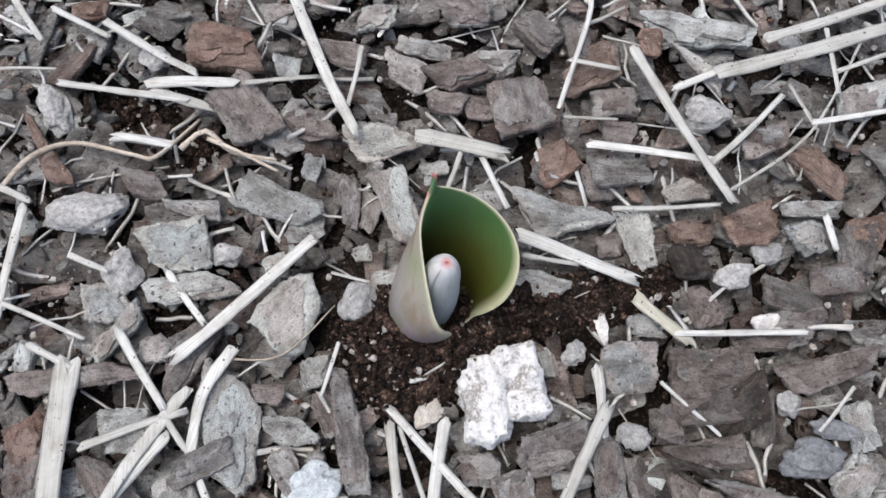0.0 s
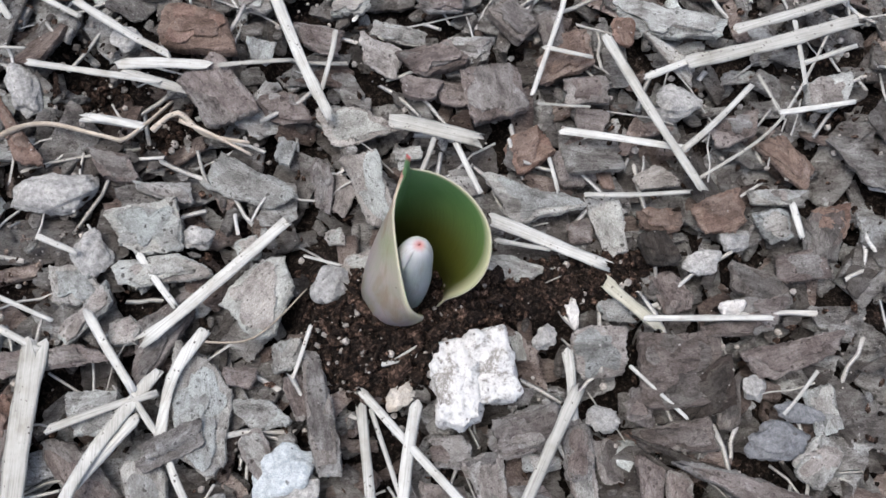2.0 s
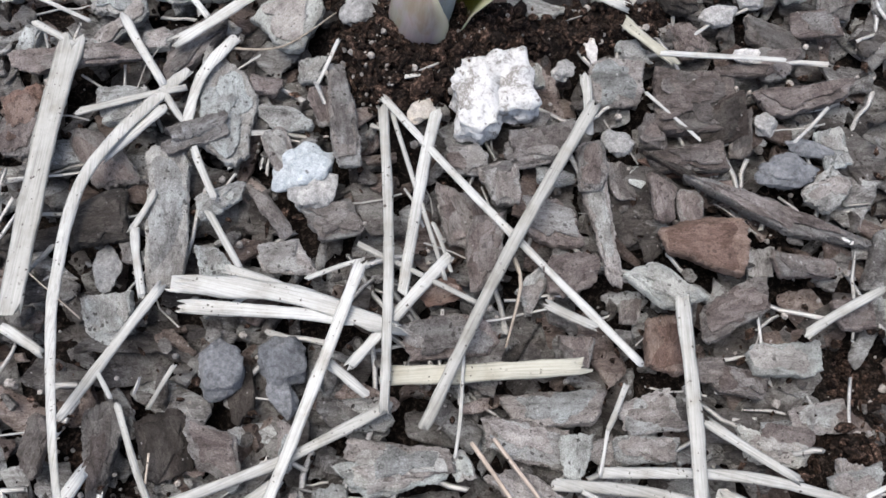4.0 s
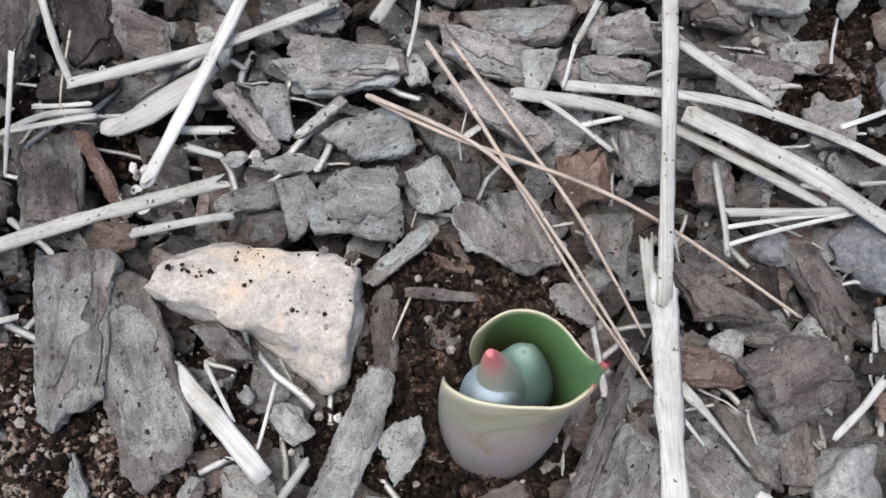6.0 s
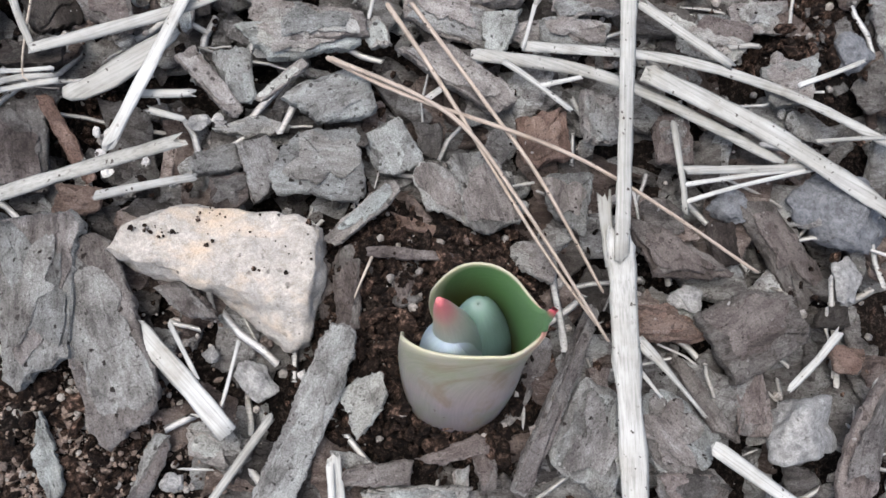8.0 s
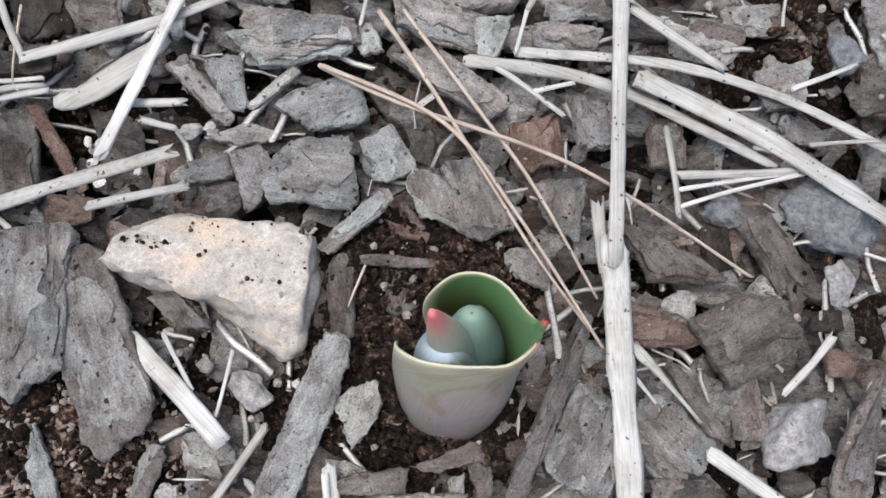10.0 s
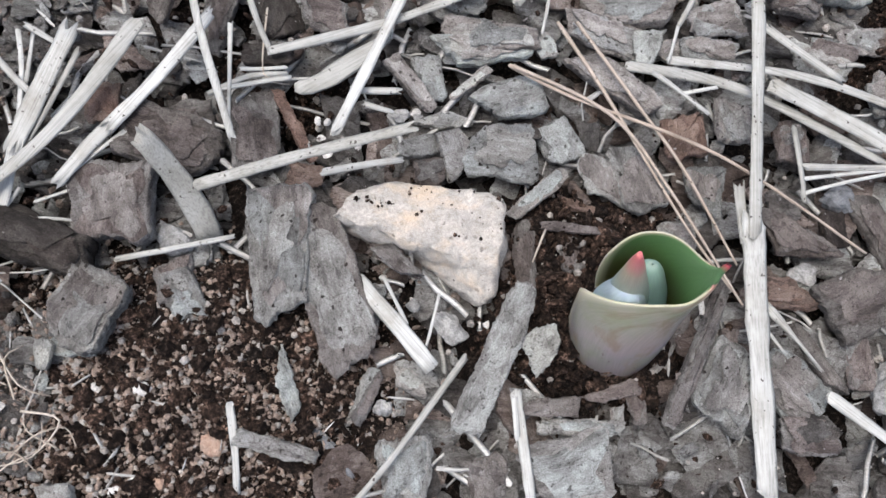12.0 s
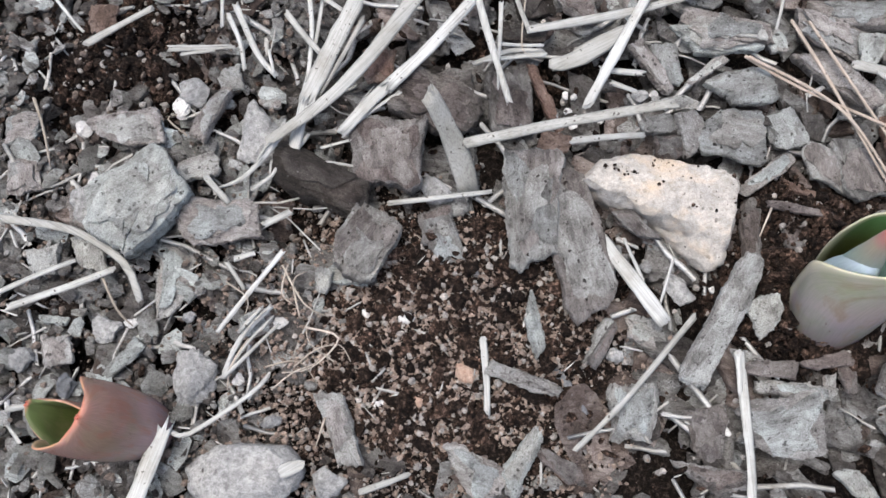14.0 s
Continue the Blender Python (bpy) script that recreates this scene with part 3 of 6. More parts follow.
# ---- ground ----
def ground():
    xs = list(np.arange(-0.36, 0.2301, 0.0032))
    ys = list(np.arange(-0.24, 0.4601, 0.0032))
    for s in (xs, ys):
        lo, hi, d = s[0], s[-1], 0.004
        for _ in range(30):
            d *= 1.32
            lo, hi = lo - d, hi + d
            s.insert(0, lo)
            s.append(hi)
    verts, faces = [], []
    for y in ys:
        for x in xs:
            v = Vector((x, y, 0))
            rough = 0.0032 * noise.noise(v * 70) + 0.0026 * noise.noise(v * 190) + 0.0020 * noise.noise(v * 430)
            verts.append((x, y, soil_height(x, y) + rough))
    w = len(xs)
    for j in range(len(ys) - 1):
        for i in range(w - 1):
            faces.append((j * w + i, j * w + i + 1, j * w + w + i + 1, j * w + w + i))
    ob = new("ground", mesh_of("ground", verts, faces, (SOIL,), [True] * len(faces)))
    tagged(ob, "dark brown crumbly garden soil under bark mulch", "ground", kind="structure")


ground()


# ---- loose stuff: mulch, straw bits, grit and crumbs too many to count ----
def joined(name, label, category, mat, pieces):
    verts, faces, smooth = [], [], []
    for vs, fs, sm in pieces:
        o = len(verts)
        verts += vs
        faces += [tuple(i + o for i in f) for f in fs]
        smooth += sm
    ob = new(name, mesh_of(name, verts, faces, (mat,), smooth))
    return tagged(ob, label, category, kind="stuff")


def rough_flake(rng, x, y, z, length, wide, thick, tilt):
    n = rng.randint(6, 9)
    ring = []
    for i in range(n):
        a = 2 * math.pi * (i + rng.uniform(-0.3, 0.3)) / n
        k = rng.uniform(0.8, 1.15) / max(abs(math.cos(a)), abs(math.sin(a))) ** 0.6
        ring.append((math.cos(a) * length / 2 * k, math.sin(a) * wide / 2 * k))
    m = pose(x, y, z, rng.gauss(0, tilt), rng.gauss(0, tilt), rng.uniform(0, 360))
    vs = [m @ Vector((px * 0.9, py * 0.9, 0)) for px, py in ring]
    vs += [m @ Vector((px, py, thick * rng.uniform(0.55, 0.9))) for px, py in ring]
    vs += [m @ Vector((px * 0.7, py * 0.7, thick * rng.uniform(0.85, 1.3))) for px, py in ring]
    vs.append(m @ Vector((0, 0, thick * rng.uniform(0.9, 1.3))))
    fs, sm = [], []
    for lv in (0, 1):
        for i in range(n):
            j = (i + 1) % n
            fs.append((lv * n + i, lv * n + j, lv * n + n + j, lv * n + n + i))
            sm.append(False)
    for i in range(n):
        fs.append((2 * n + i, 2 * n + (i + 1) % n, 3 * n))
        sm.append(True)
    return [tuple(v) for v in vs], fs, sm


def mulch_flake(rng, x, y, z, length, wide, thick, tilt):
    """A broken flake as the single chips are, coarser, with one plate left on its face."""
    w0, w1 = wide * rng.uniform(0.6, 1.1), wide * rng.uniform(0.6, 1.1)
    s0, s1 = rng.uniform(-0.5, 0.5) * wide, rng.uniform(-0.5, 0.5) * wide
    a, c = -length / 2, length / 2
    corners = [Vector((a - s0 / 2, -w0 / 2)), Vector((c - s1 / 2, -w1 / 2)), Vector((c + s1 / 2, w1 / 2)), Vector((a + s0 / 2, w0 / 2))]
    seed = rng.randint(0, 9999)
    ring = broken_outline(corners, rng, seed, math.sqrt(length * wide) * 2)
    mid = sum(ring, Vector((0, 0))) / len(ring)
    curl = rng.uniform(-0.3, 0.5) * thick / (wide / 2) ** 2
    vs, fs, sm = [], [], []
    flake_layer(ring, mid, lambda v: -curl * v.y * v.y + 0.0003 * noise.noise(Vector((v.x * 200, v.y * 300, seed))), thick, rng, (0.94, 0.5), vs, fs, sm)
    m = pose(x, y, z, rng.gauss(0, tilt), rng.gauss(0, tilt), rng.uniform(0, 360))
    return [tuple(m @ Vector(v)) for v in vs], fs, sm


def mulch(name, label, mat, seed, number, far):
    rng = random.Random(seed)
    out = []
    while len(out) < number:
        if far:
            spread = rng.choice((0.24, 0.5))
            x, y = rng.gauss(-0.07, spread), rng.gauss(0.11, spread)
            if -0.34 < x < 0.2 and -0.22 < y < 0.44:
                continue
        else:
            x, y = rng.uniform(-0.36, 0.22), rng.uniform(-0.24, 0.46)
        b = max(bare(x, y), hollow(x, y))
        if b > 0.75 or rng.random() < b * 0.97:
            continue
        length = min(0.036, max(0.006, rng.lognormvariate(-4.2, 0.42)))
        wide = length * rng.uniform(0.22, 0.75)
        z = max(soil_height(x, y) + 0.001, rng.uniform(-0.0155, -0.0050 if length > 0.012 else -0.0045))
        make = rough_flake if far else mulch_flake
        out.append(make(rng, x, y, z, length, wide, rng.uniform(0.0009, 0.0028), 15))
    return joined(name, label, "bark mulch", mat, out)


mulch("bark_mulch", "small weathered grey-brown bark chips covering the soil", MULCH, 3, 4300, False)
mulch("bark_mulch", "small reddish-brown bark chips among the mulch", MULCH_RED, 4, 1100, False)
mulch("bark_mulch", "bark mulch spread over the rest of the bed", MULCH, 5, 8000, True)


def crumbs(name, label, category, mat, seed, number, low, high, where, even=0.0):
    rng = random.Random(seed)
    unit = bmesh.new()
    bmesh.ops.create_icosphere(unit, subdivisions=1, radius=0.5)
    base = [v.co.copy() for v in unit.verts]
    tri = [tuple(v.index for v in f.verts) for f in unit.faces]
    unit.free()
    out = []
    tries = 0
    while len(out) < number and tries < number * 60:
        tries += 1
        x, y = rng.uniform(-0.34, 0.2), rng.uniform(-0.22, 0.44)
        pit = hollow(x, y)
        b = max(bare(x, y), 0.8 * pit)
        if rng.random() > where(b, x, y):
            continue
        s = low + (high - low) * rng.random() ** 3.2
        z = soil_height(x, y) + s * 0.2 + 0.0015 * rng.random()
        if b < 0.4:
            z = rng.uniform(-0.0065, -0.0015)
        k = [f + (0.95 - f) * even for f in (rng.uniform(0.4, 1.2), rng.uniform(0.5, 1.0), rng.uniform(0.6, 1.9))]
        m = pose(x, y, z, rng.uniform(0, 360), rng.uniform(0, 360), rng.uniform(0, 360))
        vs = [tuple(m @ Vector([c * s * f * rng.uniform(0.5 + 0.3 * even, 1.4 - 0.25 * even) for c, f in zip(v, k)])) for v in base]
        out.append((vs, tri, [False] * len(tri)))
    return joined(name, label, category, mat, out)


crumbs("soil_crumbs", "loose dark crumbs of peaty soil", "soil", CRUMB, 11, 24000, 0.0005, 0.0038, lambda b, x, y: 0.04 + 0.96 * b)
crumbs("soil_clods", "larger dark clods of peaty soil", "soil", CRUMB, 14, 1500, 0.0025, 0.0075, lambda b, x, y: b * b)
crumbs("grit", "pale grit and perlite grains in the soil", "grit", GRIT, 12, 5200, 0.0005, 0.0036, lambda b, x, y: 0.08 + 0.30 * b + 0.6 * b * (x < -0.06), 0.8)


def dry_patch(x, y):
    """Dry, reddish, dusty soil with fine roots beside the leaning shoot."""
    return math.exp(-(((x + 0.132) / 0.058) ** 4 + ((y + 0.078) / 0.046) ** 4))


def left_bed(x, y):
    """Towards the dusty, finely littered side of the bed."""
    return min(1.0, max(0.0, (-0.168 - x) / 0.04)) * (1.0 if y < 0.09 else 0.2)


crumbs("soil_crumbs", "pale dusty crumbs of dry soil and bark", "soil", DUST, 13, 9000, 0.0005, 0.0032, lambda b, x, y: 0.45 * left_bed(x, y) * (1 - 0.8 * hollow(x, y)) + 0.15 * dry_patch(x, y), 0.5)
crumbs("soil_crumbs", "dry reddish-brown crumbs of soil", "soil", EARTH, 15, 15000, 0.0004, 0.0026, lambda b, x, y: dry_patch(x, y), 0.4)
crumbs("grit", "fine pale grains strewn over the dry soil", "grit", GRIT, 16, 2600, 0.0004, 0.0026, lambda b, x, y: dry_patch(x, y), 0.8)


def straw_bits(number):
    rng = random.Random(21)
    out = []
    for _ in range(number):
        x, y = rng.uniform(-0.36, 0.22), rng.uniform(-0.24, 0.46)
        if bare(x, y) > 0.4 and rng.random() < 0.93:
            continue
        length, w = rng.uniform(0.006, 0.032), rng.uniform(0.0006, 0.0022)
        m = pose(x, y, rng.uniform(-0.005, -0.0005), rng.gauss(0, 8), rng.gauss(0, 9), rng.uniform(0, 360))
        vs, fs = [], []
        for i in range(4):
            px = (i / 3 - 0.5) * length
            bow = 0.06 * length * math.sin(i * 1.05) * rng.uniform(-1, 1)
            for dy, dz in ((-0.5, 0), (0, 0.3), (0.5, 0), (0, -0.2)):
                vs.append(tuple(m @ Vector((px + rng.uniform(-1, 1) * w * 0.5, bow + dy * w, dz * w))))
        for i in range(3):
            for k in range(4):
                fs.append((i * 4 + k, i * 4 + (k + 1) % 4, i * 4 + 4 + (k + 1) % 4, i * 4 + 4 + k))
        fs += [(0, 1, 2, 3), (15, 14, 13, 12)]
        out.append((vs, fs, [True] * len(fs)))
    joined("straw_bits", "short pale splinters of straw among the chips", "straw", STRAW_BITS, out)


straw_bits(1300)


def fine_debris(name, label, mat, seed, number, length_, wide_, where):
    """Small flakes and fibres lying on top of the bare soil."""
    rng = random.Random(seed)
    out = []
    tries = 0
    while len(out) < number and tries < number * 40:
        tries += 1
        x, y = rng.uniform(-0.34, 0.2), rng.uniform(-0.22, 0.44)
        if rng.random() > where(x, y) * (1 - 0.9 * hollow(x, y)):
            continue
        z = max(soil_height(x, y) + 0.0012, -0.0045) + rng.uniform(0, 0.0022)
        length = rng.uniform(*length_)
        out.append(rough_flake(rng, x, y, z, length, length * rng.uniform(*wide_), rng.uniform(0.0004, 0.0012), 16))
    joined(name, label, "debris", mat, out)


fine_debris("bark_crumbs", "small pale crumbs of bark on the soil", MULCH, 41, 2600, (0.002, 0.0075), (0.4, 0.9), lambda x, y: (0.06 + 0.6 * left_bed(x, y)) * (1 - 0.97 * bare(x, y)))
fine_debris("bark_crumbs", "pale dusty flakes of bark littering the bed", MULCH_PALE, 43, 600, (0.004, 0.013), (0.4, 0.85), lambda x, y: 0.02 * (1 - bare(x, y)) + 0.9 * left_bed(x, y) * (1 - 0.97 * bare(x, y)))
fine_debris("plant_fibres", "fine pale plant fibres littering the soil", STRAW_BITS, 42, 420, (0.003, 0.011), (0.05, 0.13), lambda x, y: 0.03 + 0.03 * bare(x, y) + 0.8 * left_bed(x, y) + 0.6 * dry_patch(x, y))


def dust_on_stone():
    """Soil crumbs strewn over the flat top of the wedge-shaped stone."""
    rng = random.Random(31)
    out = []
    unit = bmesh.new()
    bmesh.ops.create_icosphere(unit, subdivisions=1, radius=0.5)
    base = [v.co.copy() for v in unit.verts]
    tri = [tuple(v.index for v in f.verts) for f in unit.faces]
    unit.free()
    while len(out) < 75:
        f, g = rng.random(), rng.random()
        x = -0.084 + 0.048 * f
        y = -0.011 + 0.016 * g if f > 0.35 else -0.004 + 0.009 * g * (f + 0.2)
        s = 0.0004 + 0.0013 * rng.random() ** 3
        m = pose(x, y, 0.0103 + s * 0.3, rng.uniform(0, 360), rng.uniform(0, 360), 0)
        vs = [tuple(m @ Vector([c * s * rng.uniform(0.6, 1.4) for c in v])) for v in base]
        out.append((vs, tri, [False] * len(tri)))
    joined("soil_crumbs", "dark soil crumbs strewn over the buff stone", "soil", CRUMB, out)


dust_on_stone()


# ---- tulip shoots ----
def sheet(name, parent, grid, thick, mats, label=""):
    """A leaf blade from a grid of (point, uv) rows, with an inner face, an outer face and a rim."""
    rows, cols = len(grid), len(grid[0])
    pts = [[Vector(g[0]) for g in r] for r in grid]
    verts, uvs = [], []
    for side in (0, 1):
        for i in range(rows):
            for j in range(cols):
                du = pts[i][min(j + 1, cols - 1)] - pts[i][max(j - 1, 0)]
                dv = pts[min(i + 1, rows - 1)][j] - pts[max(i - 1, 0)][j]
                nrm = du.cross(dv)
                nrm = nrm.normalized() if nrm.length > 1e-12 else Vector((0, 0, 1))
                f = 0.35 + 0.65 * min(1.0, 4 * min(j, cols - 1 - j) / (cols - 1))
                verts.append(tuple(pts[i][j] + nrm * thick * f * (0.5 if side else -0.5)))
                uvs.append(grid[i][j][1])
    faces, slots = [], []
    o = rows * cols
    for i in range(rows - 1):
        for j in range(cols - 1):
            a, b, c, d = i * cols + j, i * cols + j + 1, (i + 1) * cols + j + 1, (i + 1) * cols + j
            faces += [(a, b, c, d), (o + d, o + c, o + b, o + a)]
            slots += [0, 1]
    border = [(i, 0) for i in range(rows)] + [(rows - 1, j) for j in range(1, cols)] + [(i, cols - 1) for i in range(rows - 2, -1, -1)] + [(0, j) for j in range(cols - 2, 0, -1)]
    idx = [i * cols + j for i, j in border]
    for a, b in zip(idx, idx[1:] + idx[:1]):
        faces.append((a, b, o + b, o + a))
        slots.append(1)
    ob = new(name, mesh_of(name, verts, faces, mats, [True] * len(faces), slots, uvs))
    ob.parent = parent
    if label:
        ob["label"] = label
    return ob


def cup_leaf(parent, facing, height, radius, wrap, lean, tip_out, mouth, shoulder, mats, label, name="outer_leaf", swell=0.62, waist=0.55, close=0.0, skew=0.0, flare=0.0, pinches=(), wrap_left=None, ogee=0.0, shoulder_left=None, foot=-0.10):
    """A leaf rolled to a cup about its midrib, which faces that way (degrees); wrap: half its angle; shoulder: height of its widest."""
    rows, cols = 44, 49
    grid = []
    ax = Vector((math.cos(radians(facing)), math.sin(radians(facing)), 0))
    for i in range(rows):
        v = i / (rows - 1)
        # outline: how far the blade reaches round the cup on either side
        sides = []
        for top in (shoulder, shoulder_left or shoulder):
            if v < top:
                sides.append(1.0 + foot * (1 - v / top) ** 2)
            else:
                q = (v - top) / (1 - top)
                sides.append((1 - ogee) * max(0.0, (1 - q ** 1.7)) ** mouth + ogee * 0.5 * (1 + math.cos(math.pi * q ** 1.2)))
        r = radius * (waist + (1 - waist) * math.sin(math.pi / 2 * min(1.0, v / swell))) * (1 + close * max(0.0, v - swell))
        row = []
        for j in range(cols):
            u = 2 * j / (cols - 1) - 1
            reach = sides[1 if u > 0 else 0]
            a = u * radians(wrap_left if wrap_left and u > 0 else wrap) * max(reach, 0.012)
            ang = radians(facing) + a + radians(skew) * v
            back = v ** 2
            rr = r * (1 + flare * max(0.0, -u * reach) * (lambda g: g * g * (3 - 2 * g))(min(1.0, max(0.0, (v - 0.22) / 0.4))))
            p = Vector((math.cos(ang) * rr, math.sin(ang) * rr, 0))
            for toward, amount in pinches:
                side = Vector((math.cos(radians(toward)), math.sin(radians(toward)), 0))
                d = p.dot(side)
                if d > 0:
                    g = min(1.0, v / 0.72)
                    p -= side * d * amount * g * g * (3 - 2 * g)
            p += ax * tip_out * back
            p.z = height * v * (1 - 0.05 * abs(u))
            p += Vector((lean[0], lean[1], 0)) * v
            p += Vector((math.cos(ang), math.sin(ang), 0)) * 0.0010 * noise.noise(Vector((ang * 1.3, v * 2.5, radius * 900)))
            row.append((p, (u * 0.5 + 0.5, v)))
        grid.append(row)
    return sheet(name, parent, grid, 0.0016, mats, label)


def bud_leaf(parent, name, base, tip, radius, label, turn=0.0, blunt=0.62, mat=None, power=2.4):
    """A young leaf rolled tight to a pointed cone, its overlapping edge showing as a spiral step."""
    base, tip = Vector(base), Vector(tip)
    d = (tip - base)
    zax = d.normalized()
    xax = zax.cross(Vector((0.3, 0.9, 0.1))).normalized()
    yax = zax.cross(xax)
    rows, cols = 30, 40
    grid = []
    for i in range(rows):
        v = i / (rows - 1)
        r = radius * (1 - v ** power) ** blunt * (0.85 + 0.15 * math.sin(math.pi * min(1, v * 1.4)))
        row = []
        for j in range(cols):
            u = j / (cols - 1)
            a = radians(turn) + u * radians(430)
            k = r * (0.86 + 0.16 * u)
            p = base + d * v + (xax * math.cos(a) + yax * math.sin(a)) * max(k, 0.0003)
            row.append((p, (0.12 + 0.76 * u, v)))
        grid.append(row)
    return sheet(name, parent, grid, 0.0008, (mat or BUD, mat or BUD), label)


def shoot(x, y, label):
    ob = new("tulip_shoot")
    ob.location = (x, y, -0.004)
    return tagged(ob, label, "tulip", "tulip shoots")


shoot_a = shoot(-0.0450, 0.2245, "tulip shoot with a wide open cupped leaf and pink tip")
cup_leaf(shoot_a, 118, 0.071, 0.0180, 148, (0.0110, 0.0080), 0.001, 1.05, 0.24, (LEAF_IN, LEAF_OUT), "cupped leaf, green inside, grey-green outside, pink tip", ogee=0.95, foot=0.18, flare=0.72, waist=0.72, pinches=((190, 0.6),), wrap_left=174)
bud_leaf(shoot_a, "inner_leaf", (0.0000, -0.0025, 0.0), (0.0082, 0.0045, 0.049), 0.0084, "tightly rolled grey-blue young leaf with pink tip", 0, 0.42, BUD_GREY, 5.0)

shoot_b = shoot(0.0046, -0.0330, "tulip shoot, leaf rolled to a cup around young leaves")
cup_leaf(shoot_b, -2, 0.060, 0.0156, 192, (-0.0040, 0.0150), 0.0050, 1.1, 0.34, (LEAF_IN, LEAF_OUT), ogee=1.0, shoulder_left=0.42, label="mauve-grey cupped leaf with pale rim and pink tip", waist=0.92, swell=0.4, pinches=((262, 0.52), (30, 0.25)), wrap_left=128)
bud_leaf(shoot_b, "inner_leaf", (0.003, 0.0065, 0.0), (-0.0100, 0.0125, 0.0610), 0.0080, "blue-green rolled young leaf with pink tip", 150, 0.72, power=1.4)
bud_leaf(shoot_b, "inner_leaf", (0.006, 0.0075, 0.0), (0.0005, 0.0155, 0.0385), 0.0092, "blunt blue-green young leaf", 200, 0.55, BUD_PLAIN)
bud_leaf(shoot_b, "inner_leaf", (0.000, 0.0055, 0.0), (-0.0055, 0.0075, 0.0400), 0.0092, "pale bluish young leaf wrapped round the others", 90, 0.5, BUD_PALE, 3.0)

shoot_c = shoot(-0.2180, -0.1215, "reddish tulip shoot leaning over, just opening")
cup_leaf(shoot_c, -8, 0.037, 0.0132, 120, (-0.021, 0.004), 0.0, 0.5, 0.66, (LEAF_IN_DIM, LEAF_RUST), "glossy reddish-brown outer leaf with a straight edge", waist=0.72, swell=0.6, pinches=((90, 0.2),), wrap_left=98)
cup_leaf(shoot_c, 175, 0.026, 0.0112, 150, (-0.0175, 0.001), 0.0, 0.9, 0.62, (LEAF_IN_DIM, LEAF_RUST), "lower leaf, green inside with a reddish rim", "second_leaf", waist=0.55, pinches=((80, 0.75),))


# ---- the two large stones ----
def wedge_stone():
    """A buff wedge of quartzite: broad flat top, steep front face."""
    outline = [(-0.0925, -0.0085), (-0.0840, 0.0010), (-0.0700, 0.0075), (-0.0480, 0.0072), (-0.0345, 0.0040), (-0.0318, -0.0080), (-0.0350, -0.0275), (-0.0395, -0.0298), (-0.0480, -0.0245), (-0.0600, -0.0165), (-0.0780, -0.0128)]
    crest = [(-0.0890, -0.0082), (-0.0825, 0.0000), (-0.0695, 0.0055), (-0.0480, 0.0055), (-0.0365, 0.0025), (-0.0340, -0.0080), (-0.0362, -0.0165), (-0.0405, -0.0178), (-0.0490, -0.0175), (-0.0590, -0.0150), (-0.0770, -0.0117)]
    bm = bmesh.new()
    low = [bm.verts.new((x, y, -0.008)) for x, y in outline]
    mid = [bm.verts.new((x, y, 0.002)) for x, y in outline]
    top = [bm.verts.new((x, y, 0.0105)) for x, y in crest]
    n = len(low)
    for i in range(n):
        j = (i + 1) % n
        bm.faces.new((low[i], low[j], mid[j], mid[i]))
        bm.faces.new((mid[i], mid[j], top[j], top[i]))
    bm.faces.new(top)
    bm.faces.new(low[::-1])
    bmesh.ops.recalc_face_normals(bm, faces=bm.faces)
    bmesh.ops.bevel(bm, geom=list(bm.edges), offset=0.0016, segments=2, affect="EDGES", profile=0.6)
    bmesh.ops.triangulate(bm, faces=bm.faces)
    for _ in range(3):
        bmesh.ops.subdivide_edges(bm, edges=[e for e in bm.edges if e.calc_length() > 0.0022], cuts=1)
        bmesh.ops.triangulate(bm, faces=bm.faces)
    bm.normal_update()
    for v in bm.verts:
        v.co += v.normal * (0.0020 * noise.noise(v.co * 75) + 0.0012 * noise.noise(v.co * 210) + 0.0007 * noise.noise(v.co * 480) + 0.0003 * noise.noise(v.co * 1100))
    for f in bm.faces:
        f.smooth = True
    me = bpy.data.meshes.new("stone")
    bm.to_mesh(me)
    bm.free()
    me.materials.append(STONE["q"])
    tagged(new("stone", me), STONE_LABEL["q"], "stone", "stones in the mulch")


wedge_stone()


